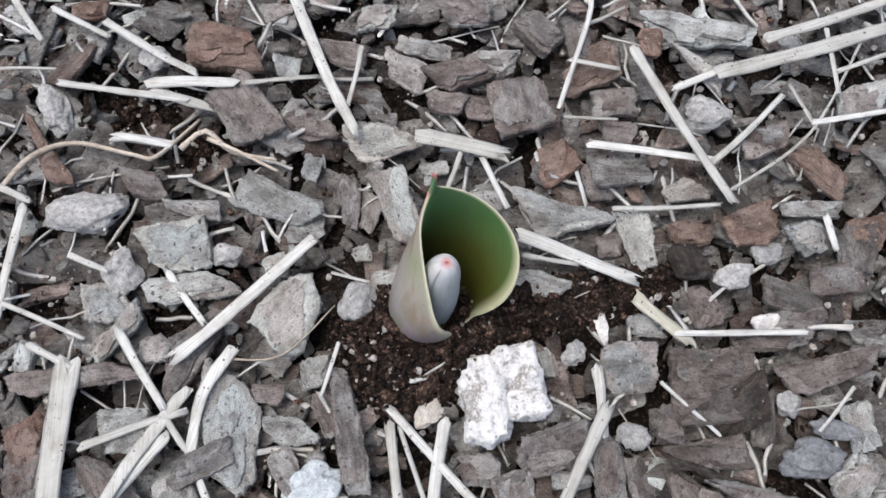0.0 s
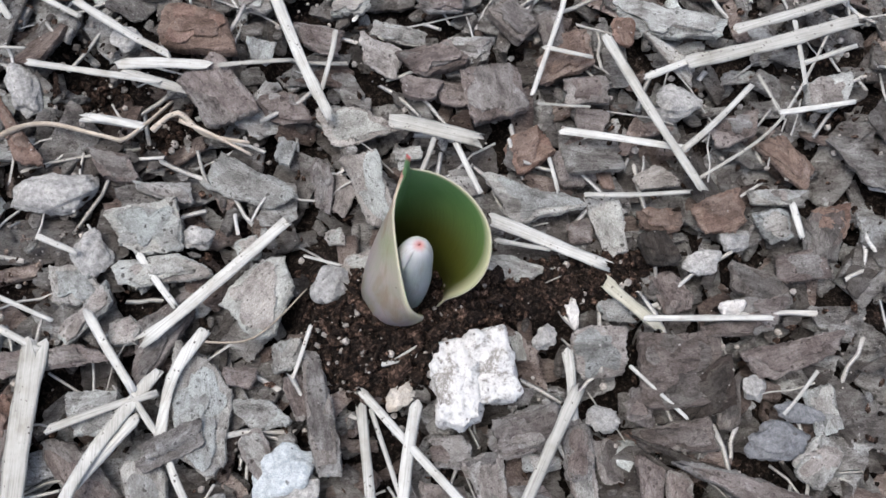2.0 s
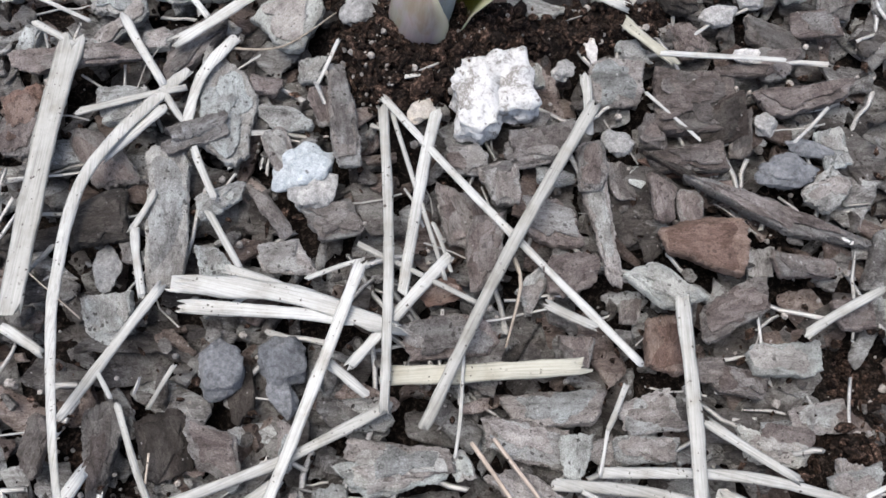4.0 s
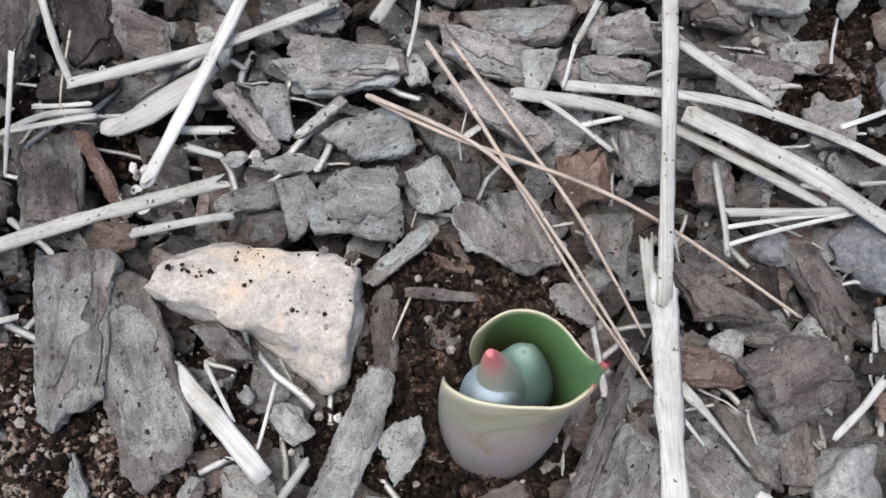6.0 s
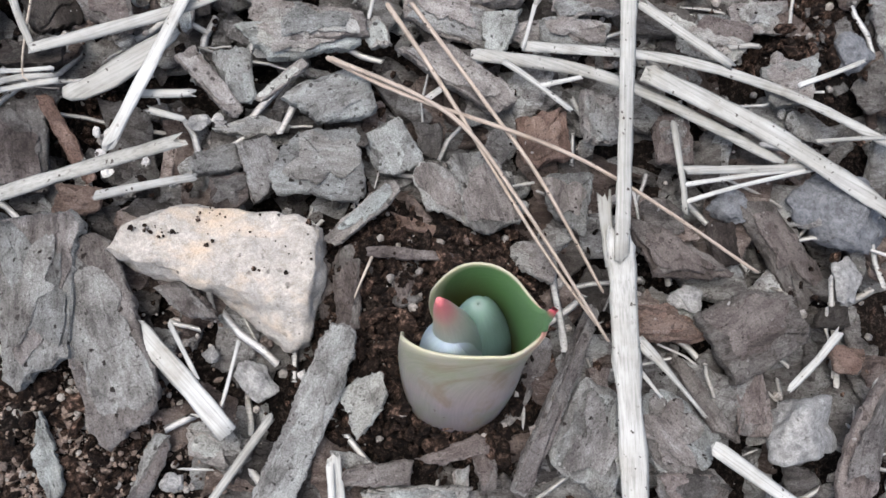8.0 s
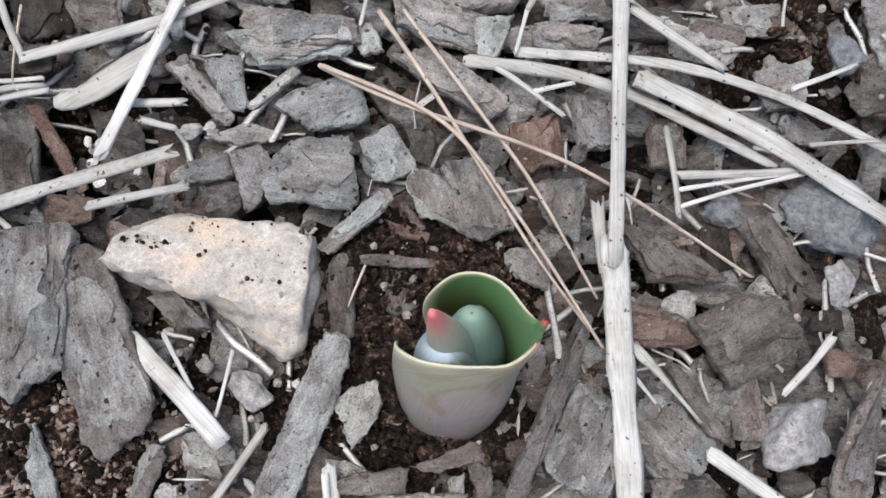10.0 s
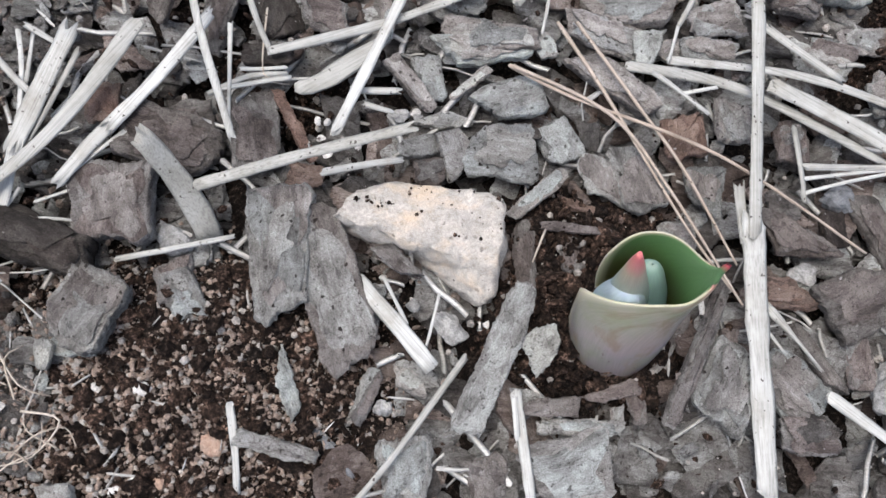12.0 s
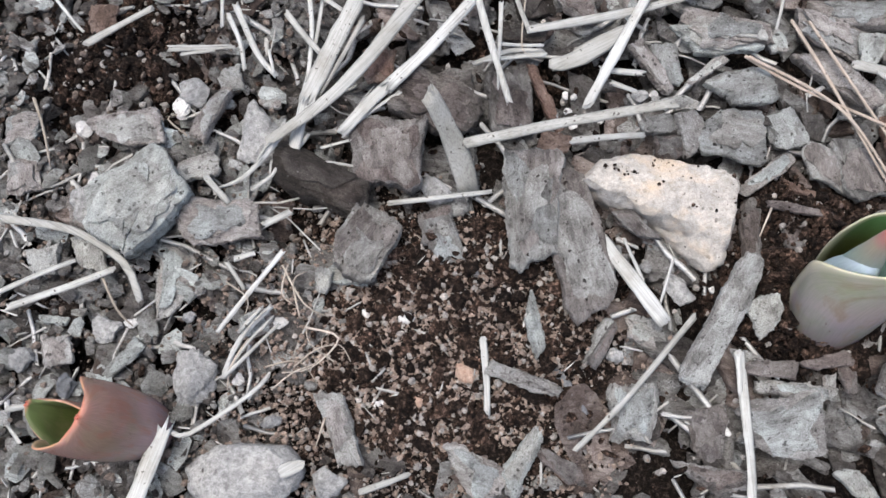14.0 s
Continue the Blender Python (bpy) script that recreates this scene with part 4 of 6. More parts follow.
def white_chunk():
    """A crumbly white lump, cracked across into two blocks."""
    ob = new("stone")
    tagged(ob, "cracked crumbly white stone crusted with dark specks", "stone", "stones in the mulch")
    ob.location = (-0.0175, 0.1935, 0.0)
    for x, y, long, wide, turn, seed in ((-0.0070, -0.0026, 0.0300, 0.0150, -86, 31), (0.0056, 0.0030, 0.0250, 0.0150, -78, 38)):
        bm = bmesh.new()
        bmesh.ops.create_cube(bm, size=1.0)
        bmesh.ops.subdivide_edges(bm, edges=list(bm.edges), cuts=21, use_grid_fill=True)
        off = Vector((seed, 0, 0))
        for v in bm.verts:
            r = max(abs(v.co.x), abs(v.co.y)) * 2
            v.co.z *= 1 - 0.22 * r ** 4
            v.co.x, v.co.y = v.co.x * (1 - 0.55 * v.co.y ** 2), v.co.y * (1 - 0.55 * v.co.x ** 2)
            side = 1 + 0.10 * (0.5 - v.co.z)
            v.co = Vector((v.co.x * long * side, v.co.y * wide * side, (v.co.z + 0.25) * 0.0125))
        bm.normal_update()
        for v in bm.verts:
            w = v.co + off
            v.co += v.normal * (0.0024 * noise.noise(w * 120) + 0.0015 * noise.noise(w * 300) + 0.0009 * abs(noise.noise(w * 700)) + 0.0004 * noise.noise(w * 1600))
        for f in bm.faces:
            f.smooth = True
        me = bpy.data.meshes.new("block")
        bm.to_mesh(me)
        bm.free()
        me.materials.append(SLAB)
        piece = new("block", me)
        piece.parent = ob
        piece.matrix_basis = pose(x, y, 0.0, 1, -2, turn)


white_chunk()


def needle(x0, y0, x1, y1, width, via=(), z=0.006):
    count[0] += 1
    pts = [(x0, y0), *via, (x1, y1)]
    m, local = along([(p[0], p[1], z) for p in pts])
    ob = new("pine_needle", strand_mesh("pine_needle", local, min(width, 0.0016), 0.0009, count[0] * 7, NEEDLE, 0, 0.6, 0.45))
    ob.matrix_world = m
    return tagged(ob, "long dry brown pine needle lying over the chips", "pine needle", "pine needles")


# ---- single chips, stones, stalks and fibres ----

chip("r", -0.1256, 0.3322, 0.0282, 0.0198, 0.0184, -12, -0.0057, -0.0119)
chip("n", -0.1161, 0.3029, 0.0267, 0.0200, 0.0186, -56, -0.0054, 0.0031)
chip("n", -0.0903, 0.2990, 0.0155, 0.0124, 0.0136, 10, -0.0072, -0.0069)
stone("s", -0.1733, 0.2629, 0.0295, 0.0182, -165)
chip("p", -0.1378, 0.2487, 0.0222, 0.0163, 0.0199, 11, -0.0038, 0.0012)
stone("s", -0.1206, 0.2462, 0.0123, 0.0100, -167)
chip("g", -0.1333, 0.2644, 0.0195, 0.0042, 0.0077, -6, -0.0041, -0.0024)
chip("g", -0.1023, 0.2667, 0.0319, 0.0150, 0.0094, -25, 0.0028, 0.0047)
chip("n", -0.0737, 0.2656, 0.0175, 0.0096, 0.0053, -89, 0.0073, 0.0035)
chip("g", -0.0662, 0.2618, 0.0137, 0.0094, 0.0046, -103, 0.0027, 0.0013)
chip("p", -0.0554, 0.2621, 0.0294, 0.0132, 0.0092, -70, 0.0014, 0.0082)
chip("g", -0.1041, 0.3471, 0.0153, 0.0069, 0.0131, -11, -0.0065, -0.0007)
chip("n", -0.0768, 0.3279, 0.0164, 0.0106, 0.0126, -15, -0.0102, -0.0012)
chip("g", -0.0453, 0.3317, 0.0207, 0.0066, 0.0066, -12, 0.0009, 0.0010)
chip("g", -0.0526, 0.3212, 0.0165, 0.0111, 0.0119, -28, -0.0086, -0.0013)
chip("p", -0.0629, 0.2922, 0.0220, 0.0178, 0.0098, 8, -0.0066, -0.0162)
chip("g", -0.0888, 0.2793, 0.0095, 0.0070, 0.0059, -104, 0.0007, 0.0010)
chip("r", -0.1924, 0.2883, 0.0308, 0.0020, 0.0092, -59, 0.0119, 0.0058)
stone("s", -0.1912, 0.3069, 0.0246, 0.0140, 108)
chip("r", -0.1815, 0.3498, 0.0152, 0.0077, 0.0091, -4, -0.0038, -0.0016)
chip("n", -0.1535, 0.2747, 0.0145, 0.0101, 0.0104, -10, -0.0096, -0.0073)
stone("s", -0.1590, 0.2406, 0.0189, 0.0149, 115)
chip("p", -0.1329, 0.2332, 0.0279, 0.0112, 0.0094, 7, -0.0039, -0.0140)
chip("g", -0.1635, 0.2282, 0.0164, 0.0105, 0.0164, -58, 0.0069, 0.0083)
chip("g", -0.1571, 0.2166, 0.0219, 0.0077, 0.0080, 44, 0.0008, 0.0038)
chip("p", -0.0937, 0.2230, 0.0250, 0.0253, 0.0129, 51, 0.0010, 0.0087)
stone("s", -0.0694, 0.2260, 0.0178, 0.0136, 96)
chip("n", -0.1283, 0.2117, 0.0264, 0.0188, 0.0082, 49, 0.0155, 0.0039)
chip("g", -0.1141, 0.1815, 0.0356, 0.0177, 0.0189, -89, 0.0123, 0.0100)
chip("n", -0.1219, 0.1679, 0.0216, 0.0051, 0.0052, 26, -0.0021, 0.0000, z=0.0030)
chip("r", -0.1855, 0.1829, 0.0172, 0.0073, 0.0051, 28, 0.0026, 0.0008)
chip("n", -0.1723, 0.2009, 0.0435, 0.0085, 0.0064, 6, -0.0042, -0.0110)
chip("g", -0.1491, 0.1818, 0.0177, 0.0137, 0.0156, 2, -0.0048, -0.0047)
chip("n", -0.1832, 0.1680, 0.0159, 0.0154, 0.0136, -93, -0.0025, -0.0005)
chip("g", -0.0929, 0.1813, 0.0137, 0.0106, 0.0096, 5, -0.0094, -0.0093)
chip("g", -0.0933, 0.1669, 0.0156, 0.0085, 0.0078, -66, -0.0002, 0.0012)
chip("n", -0.0717, 0.1809, 0.0414, 0.0062, 0.0103, -78, 0.0024, 0.0023, z=0.0010)
chip("n", -0.0791, 0.1867, 0.0150, 0.0110, 0.0075, -75, 0.0010, 0.0021)
stone("q", -0.0434, 0.1868, 0.0135, 0.0100, -128)
chip("p", -0.0646, 0.3459, 0.0137, 0.0116, 0.0103, 1, 0.0024, 0.0025)
chip("n", 0.0010, 0.3367, 0.0181, 0.0129, 0.0136, -49, 0.0011, 0.0003)
chip("n", -0.0081, 0.3035, 0.0208, 0.0197, 0.0205, -74, 0.0036, 0.0002)
chip("r", 0.0050, 0.2807, 0.0160, 0.0165, 0.0136, 27, 0.0007, -0.0008)
chip("n", -0.0303, 0.3179, 0.0197, 0.0126, 0.0109, 15, -0.0080, -0.0060)
chip("g", -0.0157, 0.3238, 0.0146, 0.0117, 0.0096, 6, -0.0030, 0.0036)
chip("r", 0.0212, 0.3209, 0.0216, 0.0142, 0.0161, 23, 0.0044, 0.0069)
chip("g", 0.0672, 0.3362, 0.0381, 0.0153, 0.0080, -11, -0.0174, 0.0016)
chip("p", 0.0648, 0.3175, 0.0167, 0.0051, 0.0095, -37, -0.0162, -0.0057)
stone("s", 0.0634, 0.2991, 0.0200, 0.0145, 173)
chip("n", 0.0291, 0.3047, 0.0154, 0.0098, 0.0122, 3, -0.0010, -0.0005)
chip("g", 0.0069, 0.2589, 0.0273, 0.0195, 0.0040, -4, -0.0109, -0.0104)
chip("p", 0.0344, 0.2486, 0.0212, 0.0116, 0.0080, -78, 0.0050, 0.0019)
chip("n", 0.0221, 0.2732, 0.0150, 0.0136, 0.0150, -82, -0.0024, 0.0002)
chip("r", 0.0327, 0.2728, 0.0174, 0.0075, 0.0050, -73, 0.0012, 0.0016)
chip("p", 0.0521, 0.2679, 0.0130, 0.0062, 0.0109, 17, -0.0009, -0.0046)
chip("r", 0.0766, 0.2533, 0.0167, 0.0115, 0.0172, 11, -0.0019, 0.0034)
chip("r", 0.0534, 0.2515, 0.0167, 0.0088, 0.0107, 3, -0.0008, 0.0038)
stone("s", 0.0806, 0.2426, 0.0117, 0.0085, -158)
stone("s", 0.0681, 0.2341, 0.0133, 0.0105, -159)
chip("m", 0.0883, 0.2269, 0.0201, 0.0117, 0.0108, -13, -0.0052, -0.0089)
chip("n", 0.1054, 0.2329, 0.0186, 0.0105, 0.0105, 6, 0.0005, 0.0007)
chip("n", 0.0557, 0.2238, 0.0151, 0.0083, 0.0129, -64, 0.0019, 0.0020)
chip("p", -0.0042, 0.2325, 0.0183, 0.0074, 0.0109, -21, 0.0018, 0.0114)
stone("w", 0.0182, 0.2172, 0.0125, 0.0054, 96)
stone("s", 0.0078, 0.2070, 0.0096, 0.0093, 96)
chip("p", -0.0020, 0.2037, 0.0099, 0.0043, 0.0039, -81, -0.0009, 0.0007)
chip("g", 0.0271, 0.2012, 0.0189, 0.0178, 0.0169, 4, 0.0004, 0.0006)
chip("m", 0.0553, 0.1943, 0.0281, 0.0273, 0.0234, 3, 0.0011, 0.0021)
chip("n", 0.0974, 0.1995, 0.0315, 0.0111, 0.0083, 14, -0.0040, 0.0077)
chip("n", 0.0893, 0.2156, 0.0154, 0.0122, 0.0109, 7, 0.0010, 0.0111)
stone("w", 0.0770, 0.2176, 0.0099, 0.0076, -162)
chip("n", -0.0004, 0.1747, 0.0222, 0.0136, 0.0136, 14, -0.0000, 0.0003)
chip("n", -0.0268, 0.1671, 0.0135, 0.0057, 0.0075, 3, -0.0015, -0.0013)
stone("s", 0.0271, 0.1779, 0.0120, 0.0105, -164)
chip("n", 0.0387, 0.1816, 0.0083, 0.0068, 0.0095, 16, 0.0005, 0.0017)
chip("m", 0.0512, 0.1713, 0.0251, 0.0077, 0.0114, 4, -0.0027, -0.0018)
chip("d", 0.0559, 0.1633, 0.0351, 0.0020, 0.0036, -21, -0.0141, 0.0087)
chip("n", 0.0173, 0.1666, 0.0178, 0.0098, 0.0095, -88, -0.0014, 0.0001)
stone("u", 0.0884, 0.1704, 0.0229, 0.0128, 172)
stone("s", 0.1000, 0.1623, 0.0141, 0.0102, -155)
stone("s", 0.0815, 0.1884, 0.0092, 0.0089, 92)
stone("u", 0.0981, 0.1796, 0.0186, 0.0081, 173)
chip("g", 0.1060, 0.1801, 0.0152, 0.0101, 0.0095, -85, -0.0010, -0.0010)
chip("m", 0.0718, 0.1834, 0.0172, 0.0080, 0.0079, -91, -0.0019, -0.0019)
chip("n", -0.0159, 0.1617, 0.0126, 0.0061, 0.0100, 8, -0.0009, -0.0021)
chip("r", 0.1060, 0.2757, 0.0211, 0.0115, 0.0100, -50, 0.0038, -0.0033)
chip("m", 0.1138, 0.2446, 0.0173, 0.0166, 0.0100, -96, -0.0035, 0.0013)
chip("g", 0.1245, 0.3040, 0.0170, 0.0119, 0.0143, 3, 0.0024, 0.0031)
chip("n", 0.0853, 0.2876, 0.0172, 0.0120, 0.0103, 15, 0.0002, 0.0065)
straw(-0.0977, 0.3535, -0.0717, 0.2932, 0.0048, z=0.0050)
straw(-0.0700, 0.3283, -0.0744, 0.3049, 0.0022)
straw(-0.1719, 0.3420, -0.1358, 0.3196, 0.0036)
straw(-0.1511, 0.3150, -0.1209, 0.3144, 0.0049)
straw(-0.1142, 0.3142, -0.0876, 0.3162, 0.0022)
straw(-0.0438, 0.2894, -0.0160, 0.2819, 0.0068, z=0.0060)
straw(0.0374, 0.3233, 0.0677, 0.2620, 0.0041, z=0.0070)
straw(0.0186, 0.2861, 0.0652, 0.2783, 0.0034, z=0.0040)
straw(0.0718, 0.3150, 0.1361, 0.3322, 0.0062, z=0.0060)
straw(0.0910, 0.3298, 0.1397, 0.3454, 0.0045)
straw(0.0523, 0.3084, 0.0718, 0.3165, 0.0031)
straw(0.1135, 0.3319, 0.1141, 0.3059, 0.0022)
straw(-0.1330, 0.2071, -0.0879, 0.2480, 0.0050, z=0.0060)
straw(-0.1390, 0.2378, -0.1252, 0.2197, 0.0029, z=0.0030)
straw(-0.2089, 0.2733, -0.1951, 0.2673, 0.0030)
straw(-0.1958, 0.2639, -0.1994, 0.2229, 0.0037)
straw(-0.2002, 0.2281, -0.1675, 0.2141, 0.0020)
straw(-0.1855, 0.2113, -0.1714, 0.2041, 0.0028)
straw(-0.1544, 0.2160, -0.1368, 0.1898, 0.0036)
straw(-0.1142, 0.2083, -0.1257, 0.1743, 0.0048, via=((-0.1232, 0.1935),))
straw(-0.1632, 0.1766, -0.1297, 0.1877, 0.0032)
straw(-0.1358, 0.1782, -0.1515, 0.1594, 0.0042)
straw(-0.1355, 0.1859, -0.1267, 0.1743, 0.0027)
straw(-0.0315, 0.2827, -0.0370, 0.2679, 0.0021)
straw(-0.0229, 0.2802, -0.0150, 0.2619, 0.0025)
straw(-0.0091, 0.2497, 0.0291, 0.2330, 0.0053)
straw(-0.0084, 0.2421, 0.0100, 0.2386, 0.0021)
straw(0.0120, 0.2739, 0.0145, 0.2614, 0.0017)
straw(0.0313, 0.2255, 0.0471, 0.2109, 0.0052, z=0.0040, mat=STRAW_YELLOW)
straw(0.0445, 0.2127, 0.0883, 0.2125, 0.0024)
straw(0.0370, 0.1953, 0.0547, 0.1778, 0.0015)
straw(0.1021, 0.1925, 0.0895, 0.1792, 0.0015)
straw(-0.0498, 0.1974, -0.0359, 0.2006, 0.0020)
straw(0.0645, 0.2786, 0.0921, 0.3040, 0.0026)
straw(0.0684, 0.2661, 0.1260, 0.3266, 0.0013, via=((0.1008, 0.2884),))
straw(0.0960, 0.3087, 0.1033, 0.2907, 0.0017)
straw(0.1036, 0.2930, 0.1317, 0.2972, 0.0026)
straw(0.1154, 0.3144, 0.1357, 0.3214, 0.0022)
straw(0.0090, 0.2972, 0.0285, 0.2957, 0.0013)
straw(0.0126, 0.3215, 0.0300, 0.3174, 0.0022)
straw(0.0221, 0.3493, 0.0071, 0.3021, 0.0023, via=((0.0203, 0.3390),))
straw(0.1023, 0.2544, 0.1038, 0.2435, 0.0029)
straw(-0.1882, 0.3157, -0.1382, 0.3074, 0.0031, via=((-0.1631, 0.3115),))
straw(-0.1611, 0.2922, -0.1433, 0.2883, 0.0030)
straw(0.0259, 0.2597, 0.0636, 0.2606, 0.0021)
straw(-0.0760, 0.2108, -0.0815, 0.1930, 0.0016)
straw(-0.1753, 0.2448, -0.1620, 0.2392, 0.0025)
straw(-0.2140, 0.3225, -0.1913, 0.3220, 0.0013)
straw(-0.2116, 0.3547, -0.1988, 0.3361, 0.0032)
straw(-0.1946, 0.3490, -0.1725, 0.3368, 0.0027)
straw(-0.0787, 0.2368, -0.0663, 0.2334, 0.0012)
fibre(-0.2064, 0.2720, -0.1331, 0.2999, 0.0024, via=((-0.1951, 0.2845), (-0.1807, 0.2913), (-0.1559, 0.2849), (-0.1471, 0.2836),), z=0.0035)
fibre(-0.1281, 0.2914, -0.1013, 0.2781, 0.0022, via=((-0.1168, 0.2854),), z=0.0035)
fibre(-0.1160, 0.2063, -0.0783, 0.2252, 0.0010, via=((-0.0959, 0.2070),), z=0.0035)
chip("n", -0.0281, 0.3448, 0.0182, 0.0131, 0.0102, 3, -0.0015, 0.0030)
chip("n", 0.0166, 0.3329, 0.0153, 0.0093, 0.0092, -85, -0.0016, -0.0015)
chip("r", 0.0453, 0.3310, 0.0114, 0.0100, 0.0066, -92, 0.0011, 0.0012)
chip("n", -0.0218, 0.3049, 0.0143, 0.0096, 0.0086, -4, -0.0026, 0.0041)
chip("n", 0.0302, 0.2925, 0.0114, 0.0092, 0.0086, -10, -0.0021, 0.0013)
chip("g", -0.0206, 0.2658, 0.0118, 0.0084, 0.0070, 7, -0.0030, -0.0010)
chip("n", 0.0234, 0.2468, 0.0095, 0.0085, 0.0092, 9, 0.0019, 0.0043)
chip("d", 0.0506, 0.2397, 0.0125, 0.0106, 0.0133, -71, 0.0015, 0.0002)
chip("g", 0.0334, 0.2172, 0.0093, 0.0066, 0.0100, 9, -0.0026, -0.0037)
chip("m", 0.0740, 0.2087, 0.0180, 0.0051, 0.0049, 2, -0.0012, 0.0028)
chip("n", -0.0048, 0.1859, 0.0137, 0.0049, 0.0057, 1, -0.0017, 0.0024)
chip("g", 0.0959, 0.2483, 0.0120, 0.0116, 0.0122, 12, -0.0023, 0.0002)
chip("g", 0.1001, 0.2603, 0.0207, 0.0055, 0.0067, -3, -0.0016, 0.0028)
chip("r", 0.1170, 0.2493, 0.0123, 0.0109, 0.0127, 4, 0.0004, 0.0047)
chip("g", -0.0415, 0.2789, 0.0103, 0.0048, 0.0047, 5, -0.0017, -0.0006)
chip("p", -0.1007, 0.2413, 0.0086, 0.0080, 0.0090, 17, -0.0001, 0.0002)
chip("p", -0.0685, 0.2448, 0.0063, 0.0046, 0.0068, 9, -0.0015, -0.0011)
chip("g", -0.0855, 0.2014, 0.0110, 0.0109, 0.0079, -91, -0.0040, -0.0020)
chip("n", -0.1014, 0.1937, 0.0101, 0.0056, 0.0079, -6, -0.0030, 0.0008)
chip("g", -0.1908, 0.2084, 0.0102, 0.0087, 0.0066, -99, 0.0008, 0.0010)
chip("g", -0.1428, 0.2103, 0.0101, 0.0084, 0.0104, 5, -0.0021, -0.0020)
chip("g", -0.1002, 0.3228, 0.0100, 0.0113, 0.0067, -87, 0.0033, 0.0029)
stone("s", -0.1535, 0.3283, 0.0132, 0.0107, 167)
chip("p", -0.0606, 0.2345, 0.0093, 0.0064, 0.0106, -1, 0.0019, 0.0039)
chip("n", -0.0366, 0.3055, 0.0133, 0.0084, 0.0088, -6, -0.0009, 0.0036)
chip("r", -0.1843, 0.1763, 0.0196, 0.0131, 0.0110, -80, -0.0058, -0.0034)
chip("g", -0.1280, 0.1404, 0.0498, 0.0142, 0.0116, -81, -0.0012, -0.0000)
chip("n", -0.1213, 0.1726, 0.0193, 0.0069, 0.0051, 30, -0.0014, -0.0000, z=0.0040)
chip("n", -0.1551, 0.1622, 0.0234, 0.0112, 0.0152, -54, 0.0096, 0.0069)
chip("g", -0.1114, 0.1480, 0.0159, 0.0108, 0.0053, 28, 0.0017, 0.0039)
stone("s", -0.0812, 0.1544, 0.0212, 0.0181, 99)
chip("n", -0.0937, 0.1441, 0.0200, 0.0053, 0.0049, -53, 0.0059, 0.0007)
chip("g", -0.0877, 0.1284, 0.0156, 0.0102, 0.0127, 8, -0.0018, -0.0071)
chip("n", -0.0720, 0.1425, 0.0155, 0.0142, 0.0133, 20, -0.0042, -0.0004)
chip("d", -0.1512, 0.1367, 0.0190, 0.0154, 0.0188, 23, -0.0006, 0.0033)
stone("s", -0.1463, 0.1221, 0.0168, 0.0094, 108)
chip("g", -0.1418, 0.1046, 0.0159, 0.0173, 0.0126, -69, 0.0032, -0.0020)
chip("m", -0.1368, 0.0650, 0.0216, 0.0119, 0.0134, -74, -0.0027, -0.0241)
stone("u", -0.1042, 0.0891, 0.0213, 0.0180, 100)
stone("u", -0.0841, 0.0935, 0.0198, 0.0175, -162)
stone("u", -0.0830, 0.0809, 0.0155, 0.0091, 118)
chip("d", -0.1185, 0.0646, 0.0196, 0.0144, 0.0139, -69, 0.0009, -0.0025)
chip("n", -0.1026, 0.0639, 0.0155, 0.0124, 0.0118, -16, -0.0058, -0.0071)
chip("g", -0.0441, 0.0631, 0.0297, 0.0135, 0.0068, 3, -0.0072, -0.0017)
chip("n", -0.0278, 0.1458, 0.0217, 0.0139, 0.0135, -72, 0.0078, 0.0075)
chip("n", -0.0197, 0.1334, 0.0236, 0.0133, 0.0092, -88, -0.0026, -0.0043)
chip("n", -0.0030, 0.1739, 0.0196, 0.0113, 0.0137, 11, 0.0009, 0.0007)
chip("n", -0.0262, 0.1676, 0.0128, 0.0107, 0.0111, -6, -0.0036, -0.0015)
chip("g", -0.0142, 0.1575, 0.0133, 0.0125, 0.0095, -76, -0.0023, 0.0016)
chip("n", 0.0023, 0.1464, 0.0183, 0.0159, 0.0183, -6, -0.0076, -0.0056)
chip("n", 0.0090, 0.1261, 0.0188, 0.0161, 0.0090, 19, 0.0016, 0.0053)
chip("n", -0.0312, 0.1029, 0.0271, 0.0120, 0.0139, 10, -0.0060, -0.0053)
chip("g", -0.0033, 0.1213, 0.0138, 0.0085, 0.0053, 56, 0.0058, 0.0061)
chip("g", 0.0202, 0.1498, 0.0528, 0.0101, 0.0043, -82, -0.0005, 0.0023)
chip("r", 0.0552, 0.1392, 0.0266, 0.0080, 0.0228, -2, -0.0028, -0.0000, z=0.0010)
chip("p", 0.0393, 0.1223, 0.0193, 0.0099, 0.0135, -36, 0.0057, 0.0087, z=0.0030)
chip("n", 0.0641, 0.1176, 0.0280, 0.0118, 0.0102, 33, 0.0065, 0.0105)
chip("r", 0.0397, 0.1039, 0.0182, 0.0145, 0.0127, -96, -0.0044, 0.0017)
chip("p", 0.0791, 0.1007, 0.0240, 0.0094, 0.0112, 6, -0.0019, 0.0025)
chip("g", 0.0038, 0.0813, 0.0286, 0.0090, 0.0106, 5, -0.0037, 0.0047)
chip("g", -0.0047, 0.0707, 0.0279, 0.0114, 0.0113, -7, -0.0053, -0.0049)
chip("g", 0.0334, 0.0809, 0.0175, 0.0092, 0.0131, 15, -0.0009, -0.0013)
chip("g", 0.0317, 0.0698, 0.0191, 0.0086, 0.0070, 1, -0.0014, 0.0022)
chip("p", 0.0733, 0.0719, 0.0197, 0.0106, 0.0066, -12, -0.0075, 0.0046)
chip("g", 0.0893, 0.0826, 0.0192, 0.0073, 0.0107, 9, -0.0017, 0.0013)
